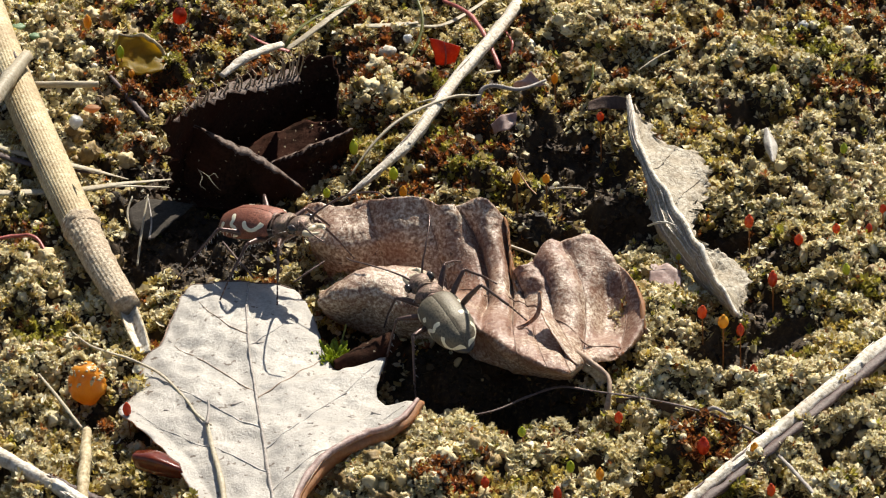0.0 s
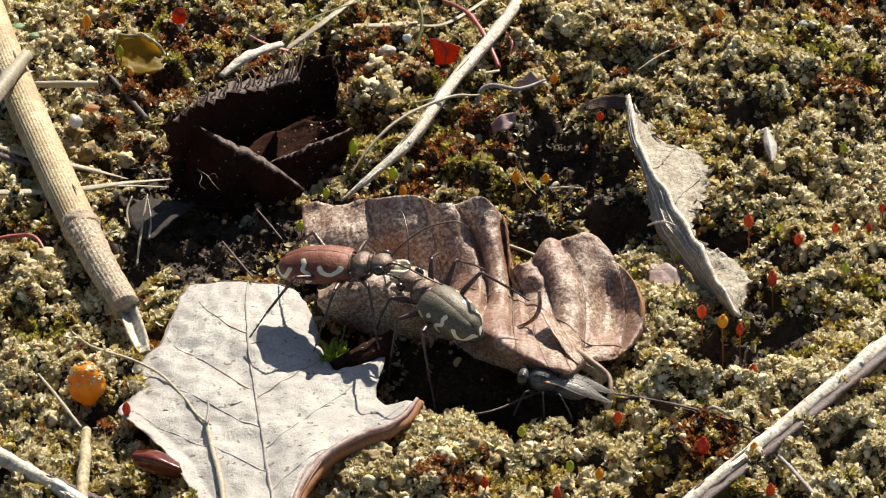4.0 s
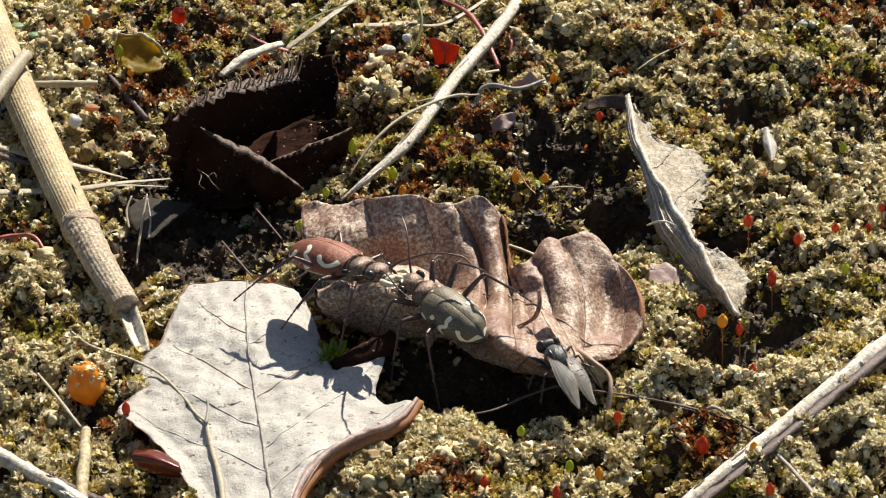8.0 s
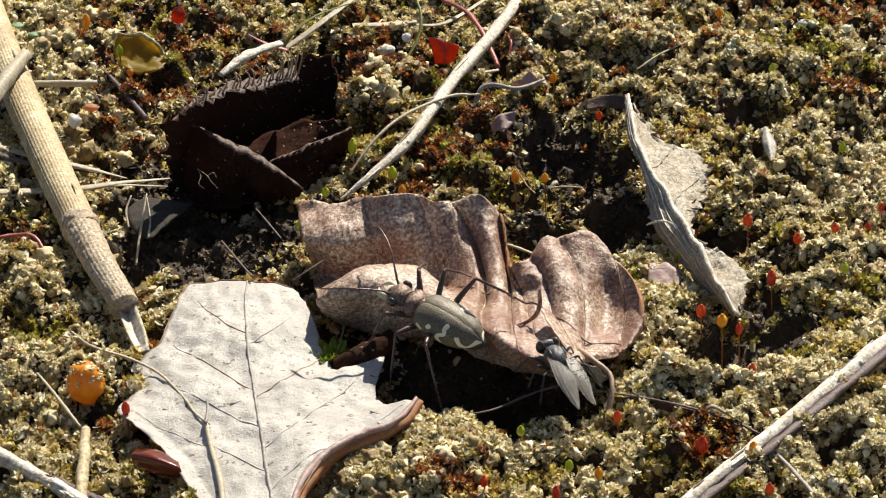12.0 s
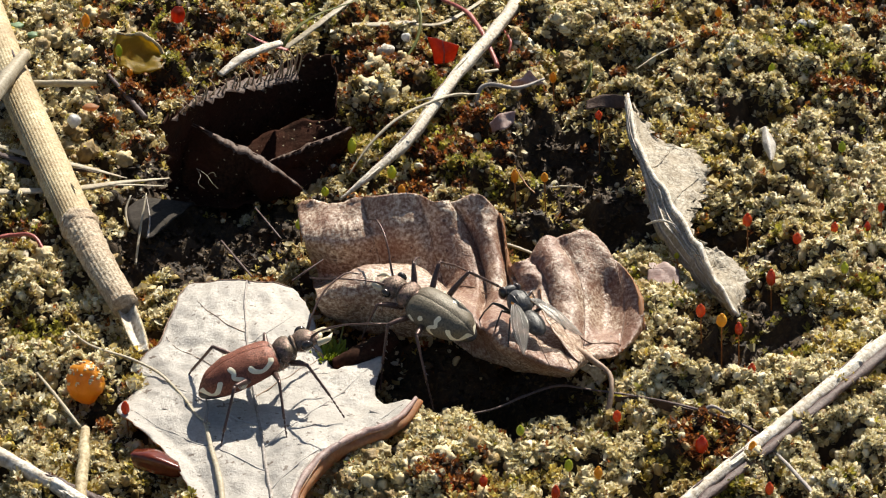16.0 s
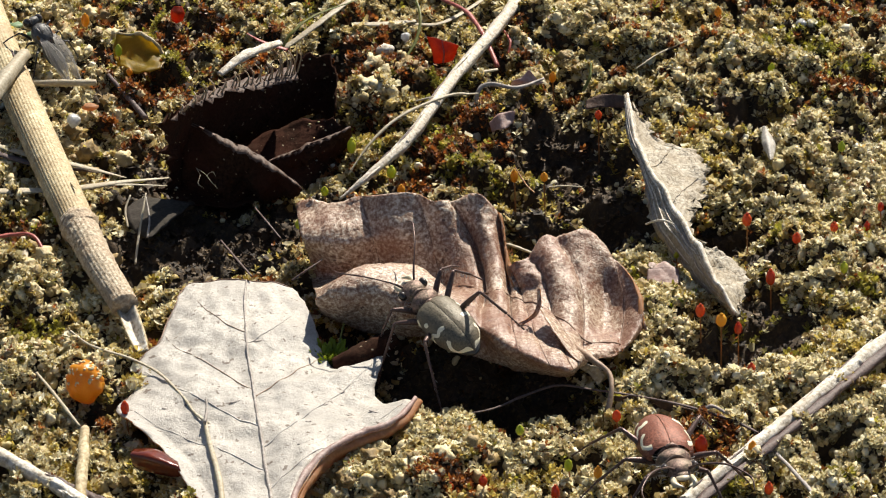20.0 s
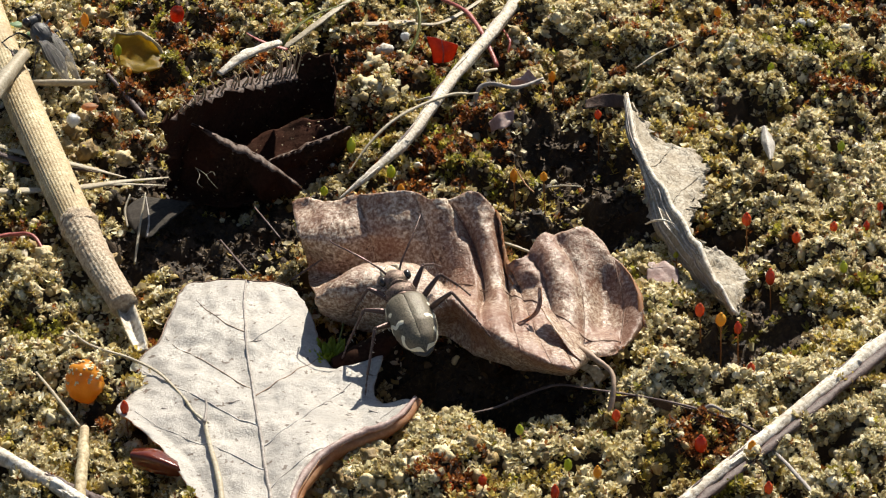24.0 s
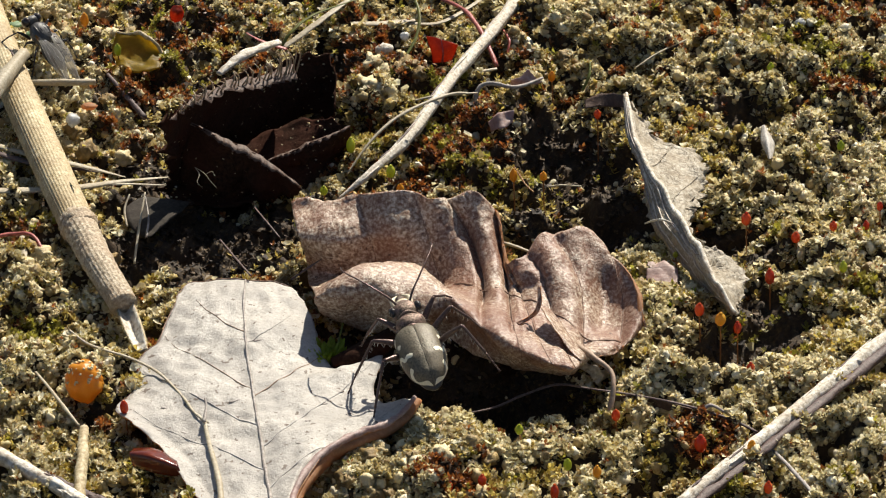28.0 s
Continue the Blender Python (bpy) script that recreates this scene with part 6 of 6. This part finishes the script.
strew("green_moss", "yellow-green moss shoots", "moss", GREEN_MOSS, 60000, 0.5, 1.1, 1.6, MOSS_SHAPE, ("green",), 0.05, -0.15, 0.3, 0.75, 0.2, None, 34)
strew("rust_moss", "rust-red moss shoots", "moss", RUST, 60000, 0.45, 1.0, 1.6, MOSS_SHAPE, ("rust",), 0.05, -0.15, 0.3, 0.75, 0.2, None, 33)


# ---- what moves ----
def rows_of(rows):
    """Rows of seconds, place in millimetres, heading, nose-up angle and lean in degrees."""
    return [(t, pose(x * MM, y * MM, z * MM, 0, 0, heading) @ pose(0, 0, 0, lean, -up, 0)) for t, x, y, z, heading, up, lean in rows]


def motions():
    # the curled leaf rocks a little as the beetles push it: seconds, amount
    hub = Matrix.Translation(Vector((9.7, -15.7, 3.9)) * MM)
    rocking = [(0, -1), (2, -0.95), (3, -0.75), (5.5, -0.55), (6.5, -0.4), (7, -0.75), (8, -0.5), (8.4, -1.1), (9, -0.1), (9.5, 0), (17, 0), (20.1, 0.1), (20.5, 0.75),
               (24, 0.8), (26, 0.85), (26.5, 1.4), (27, 1.4), (27.5, 1.25), (28, 0.85)]
    walk(BROWN, [(t, hub @ pose(-0.0001 * a, -0.0009 * a, 0.00085 * a, 0.52 * a, 0.51 * a, 1.57 * a) @ hub.inverted()) for t, a in rocking])
    walk(OLIVE, rows_of([
        (0, 0.8, -24.5, 3.6, 113.6, -2.9, -18.3), (2, 0.7, -24.5, 3.6, 114.2, -2.9, -18.3), (3, 0.9, -24.3, 3.6, 114.9, -2.8, -18.2), (3.5, 0.7, -22.8, 3.7, 128.9, -3, -19),
        (5.5, 0.4, -24.4, 3.6, 126.1, -2.9, -17.8), (6, -0.4, -23.1, 3.6, 137, -3.2, -18.3), (6.5, 0.6, -23.4, 3.6, 122.3, -2.9, -17.8), (7, 1.1, -23.2, 3.6, 124.2, -2.9, -17.7),
        (8, 0.8, -23.5, 3.6, 131.1, -3.1, -17.4), (9, 0.5, -23.7, 3.6, 136.7, -3.3, -17.1), (9.5, -0.1, -25, 3.6, 138, -3.4, -17.2), (12.5, -0.1, -25.2, 3.6, 140, -3.3, -17.3),
        (14.5, -0.9, -23.8, 3.6, 137, -3.5, -16.9), (16.5, -0.7, -23.7, 3.6, 137.6, -3.5, -17.1), (17, 0.6, -23, 3.6, 132.8, -4, -18.4), (17.5, 0.7, -23.6, 3.6, 129.6, -4, -18.8),
        (18, 0.8, -24.5, 3.6, 130.8, -3.8, -18.8), (18.5, 0.7, -25.1, 3.6, 131.2, -3.6, -18.8), (19, 0.7, -26.3, 3.6, 123.5, -3.6, -18.4), (19.5, 0.6, -26.7, 3.6, 123, -3.5, -18.5),
        (20, 0.8, -25.7, 3.6, 122.6, -3.6, -17.9), (20.5, 0.1, -28.6, 3.6, 120.4, -3.2, -17.3), (21.5, 0.2, -29.1, 3.6, 118.7, -2.9, -17.7), (22.5, -1.4, -27.6, 4, 112, -1.8, -14.1),
        (23.5, -3, -26.2, 4.3, 105.3, -0.7, -10.4), (24, -3, -26.2, 4.3, 105.3, -0.7, -10.4), (24.5, -2.3, -28, 4.3, 100.2, -0.2, -10.2), (25, -2.3, -28, 4.3, 103.9, -0.2, -9.9),
        (25.5, -1.7, -28.7, 4.3, 106, 0.2, -9.9), (26, -1.7, -31.6, 4.3, 99.8, 0.4, -9.7), (26.5, -2.1, -30.1, 4.3, 101.6, -0.2, -10), (27, -1.8, -30.1, 4.3, 101.7, -0.1, -9.5),
        (27.5, -1.8, -31.8, 4.3, 101.3, 0.1, -9.7), (28, -1.9, -32.7, 4.3, 104.3, 0.3, -9.9),
    ]))
    walk(RED, rows_of([
        (0, -19.5, -8.5, 2.9, -37.4, 8, 0), (1, -20.3, -8.9, 2.4, -45.8, 13, -1), (2, -20.3, -8.9, 2.4, -45.8, 13, -1), (2.5, -21.7, -8.4, 0.9, -20, 2, 0),
        (3, -21.5, -9.2, 0.9, -8.8, 0, 2), (3.2, -20.5, -10.4, 1.5, -4, 0, 0), (3.5, -11.4, -19.5, 4.6, -15, 0, 3), (4.2, -11.4, -19.3, 4.6, -15, 0, 3),
        (4.8, -17.2, -10.6, 2, -19.7, 0, 0), (5.3, -22.9, -5.9, 1, -44.1, 0, 0), (5.6, -22.8, -5.9, 1, -44.1, 0, 0), (6, -10.6, -17, 4.4, -23, 0, 4),
        (6.5, -10.6, -16.4, 4.4, -23, 0, 4), (7, -16.6, -7.1, 2.3, -29.3, -5, -3), (7.5, -13.1, -14.8, 4.6, -36, -3, -6), (8, -11.8, -20.1, 4.8, -39, -3, -8),
        (8.5, -11.6, -20.8, 4.8, -39, -3, -8), (8.6, -30.8, -9.9, 5, -64.9, 0, 0), (8.7, -39.8, -16.7, 2, -80.9, 0, 0), (9, -39.4, -16.9, 1.5, -80.2, 0, 0),
        (10, -39.4, -16.9, 1.5, -80.2, 0, 0), (10.2, -45.9, -23.9, 2, -140.2, 0, 0), (10.3, -50.1, -26.4, 1, -190.6, 0, 0), (10.5, -60.7, -28.2, 1, -193.2, 0, 0),
        (11.5, -64.1, -30.5, 1, -246.6, 0, 0), (12.5, -63.5, -35, 1, -293.4, 0, 0), (13.8, -61.7, -39.4, 1, -340.3, 0, 0), (14.4, -42.1, -38.7, 0.5, -339.1, 0, 0),
        (14.8, -40.6, -38.5, 0.5, -340.3, 0, 0), (15, -38.2, -38, 0.6, -349, -6, -4), (15.5, -19.5, -35, 1.6, -343, 9, -3), (16, -18.7, -34.6, 1.6, -343.4, 9, -3),
        (16.6, -18.7, -34.6, 1.6, -343.4, 9, -3), (16.7, -15.7, -33.3, 3, -335, 4, 0), (16.8, -12.8, -33.1, 3, -328, 0, 0), (16.9, -9.3, -33.8, 3.5, -315, 0, 0),
        (17, 14.4, -15.2, 8, -313.8, 0, 0), (17, 14.9, -14.7, 8, -313.8, 0, 0), (17.1, 21.5, 0.1, 5, -268.5, 0, 0), (17.2, 21, 0.1, 4, -267, 0, 0),
        (17.3, 12.6, 17.2, 4, -248.3, 0, 0), (17.4, 11.8, 18.2, 3, -233.1, 0, 0), (17.5, 10.7, 18.7, 3, -223, 0, 0), (17.6, 2.5, 27.8, 3, -217.6, 0, 0),
        (17.8, -7.9, 29.8, 4.4, -191, 3, 4), (18.2, -7.9, 29.8, 4.4, -191, 3, 4), (18.5, -3.1, 28.3, 3, -124, 0, 0), (18.7, 0.8, 4.5, 4, -63.2, 0, 0),
        (18.8, 7, -17, 7, -20.9, 0, 0), (18.9, 12.4, -19.9, 6, -15.8, 0, 0), (19, 16, -24, 5.6, -38, 10, 0), (19.2, 22.9, -25.4, 3, -8, 0, 0),
        (19.4, 27, -29.9, 2, -19.7, 0, 0), (19.6, 25.1, -42.6, 2, -74.7, 0, 0), (19.8, 24.1, -51.4, 1.2, -79.4, 0, 0), (20.4, 24.1, -51.4, 1.2, -79.4, 0, 0),
        (20.5, 23.8, -47.8, 1.5, -131.8, 0, 0), (20.5, 23, -44.8, 1.5, -205.9, 0, 0), (21, 23.4, -44.2, 1.4, -199.3, -5, 4), (21.2, 23.4, -44.2, 1.4, -199.3, -5, 4),
        (21.4, 19.8, -41.9, 2, -222, 0, 0), (21.7, 19.7, -41.4, 2, -226, 0, 0), (22.1, 21.3, -44.2, 2, -142.4, 0, 0), (22.5, 28.9, -49, 2, -78.6, 0, 0),
        (23, 55, -62.1, 1.5, -48.2, 0, 0), (28, 57.1, -64.1, 1.5, -48.2, 0, 0),
    ]))
    walk(FLY, rows_of([
        (0, 52.7, -62.5, 1, 166.8, 0, 0), (0.4, 44.2, -52.2, 3, 161.6, 0, 0), (0.5, 38.8, -44.7, 3, 166.8, 0, 0), (1, 30.3, -37.5, 1.5, 174.7, 0, 0),
        (1.5, 20.4, -34.1, 1, 169.4, 0, 0), (2, 12.6, -33.3, 0.9, 170, 0, 0), (7.3, 12.5, -33.6, 0.9, 172, 0, 0), (8, 13.2, -34.9, 4.1, 114, 0, 0),
        (12.5, 13.2, -35, 4.1, 114, 0, 0), (14.2, 13.2, -35, 4.1, 114, 0, 0), (14.5, 12.3, -35.6, 4.3, 122, 0, 0), (15, 10.8, -35.2, 3.5, 158, 0, 0),
        (15.5, 10.3, -27.8, 5.8, 118, -2, 0), (16, 9.5, -26.4, 5.8, 119, -2, 0), (16.5, 9.3, -26.2, 5.8, 119, -2, 0), (16.6, 5.5, -22.5, 6, 105.3, 0, 0),
        (16.7, 8.7, -17, 9, 82.5, 0, 0), (16.8, 24.5, 11.4, 5, 93.8, 0, 0), (17, 24.6, 13.6, 4, 97.5, 0, 0), (17.1, 24.1, 16.1, 4, 106.8, 0, 0),
        (17.2, -12.3, 15.1, 14, 154.1, 0, 0), (17.3, -41.1, 31.7, 8, 142.4, 0, 0), (17.4, -44.6, 22, 6, 106.8, 0, 0), (17.5, -45.9, 26.9, 5, 105.3, 0, 0),
        (17.6, -47.5, 34.2, 4, 109.3, 0, 0), (17.8, -50.7, 40.8, 3.4, 133.8, 24, 0), (28, -50.9, 41, 3.4, 133.8, 24, 0),
    ]))
    # the fly's wings open while it feeds on the leaf and close once it has landed: seconds, degrees
    for wing, side, root in WINGS:
        hub = Matrix.Translation(Vector(root) * MM)
        walk(wing, [(t, hub @ pose(0, 0, 0, 0, 0, side * a) @ hub.inverted()) for t, a in ((0, 3), (14.5, 3), (15.3, -19), (17.6, -14), (17.9, 4), (28, 4))])
    # legs swing while their beetle moves: spans of seconds
    for beetle, spans in ((OLIVE, ((5.5, 6.3), (8.6, 9), (16.4, 17), (18.5, 20.5), (21.5, 23.2), (24, 24.5), (25, 25.7), (27, 27.8))),
                          (RED, ((2.1, 2.5), (3.1, 3.5), (4.2, 5.3), (5.6, 6), (6.5, 7.4), (8.5, 8.7), (10, 10.5), (13.8, 15.8), (16.6, 17.7), (18.3, 19.7), (20.4, 20.6), (21.2, 21.5), (21.7, 23)))):
        for k, (leg, hip) in enumerate(LEGS[beetle.name]):
            hub = Matrix.Translation(Vector(hip) * MM)
            rows = [(0, pose(0, 0, 0))]
            for start, end in spans:
                count = max(2, round((end - start) / 0.1))
                rows.append((start, pose(0, 0, 0)))
                for i in range(1, count):
                    swing = 13 * (1 if (i + k) % 2 else -1)
                    rows.append((start + (end - start) * i / count, hub @ pose(0, 0, 0, 0, 0, swing) @ hub.inverted()))
                rows.append((end, pose(0, 0, 0)))
            walk(leg, rows + [(28, pose(0, 0, 0))])


motions()
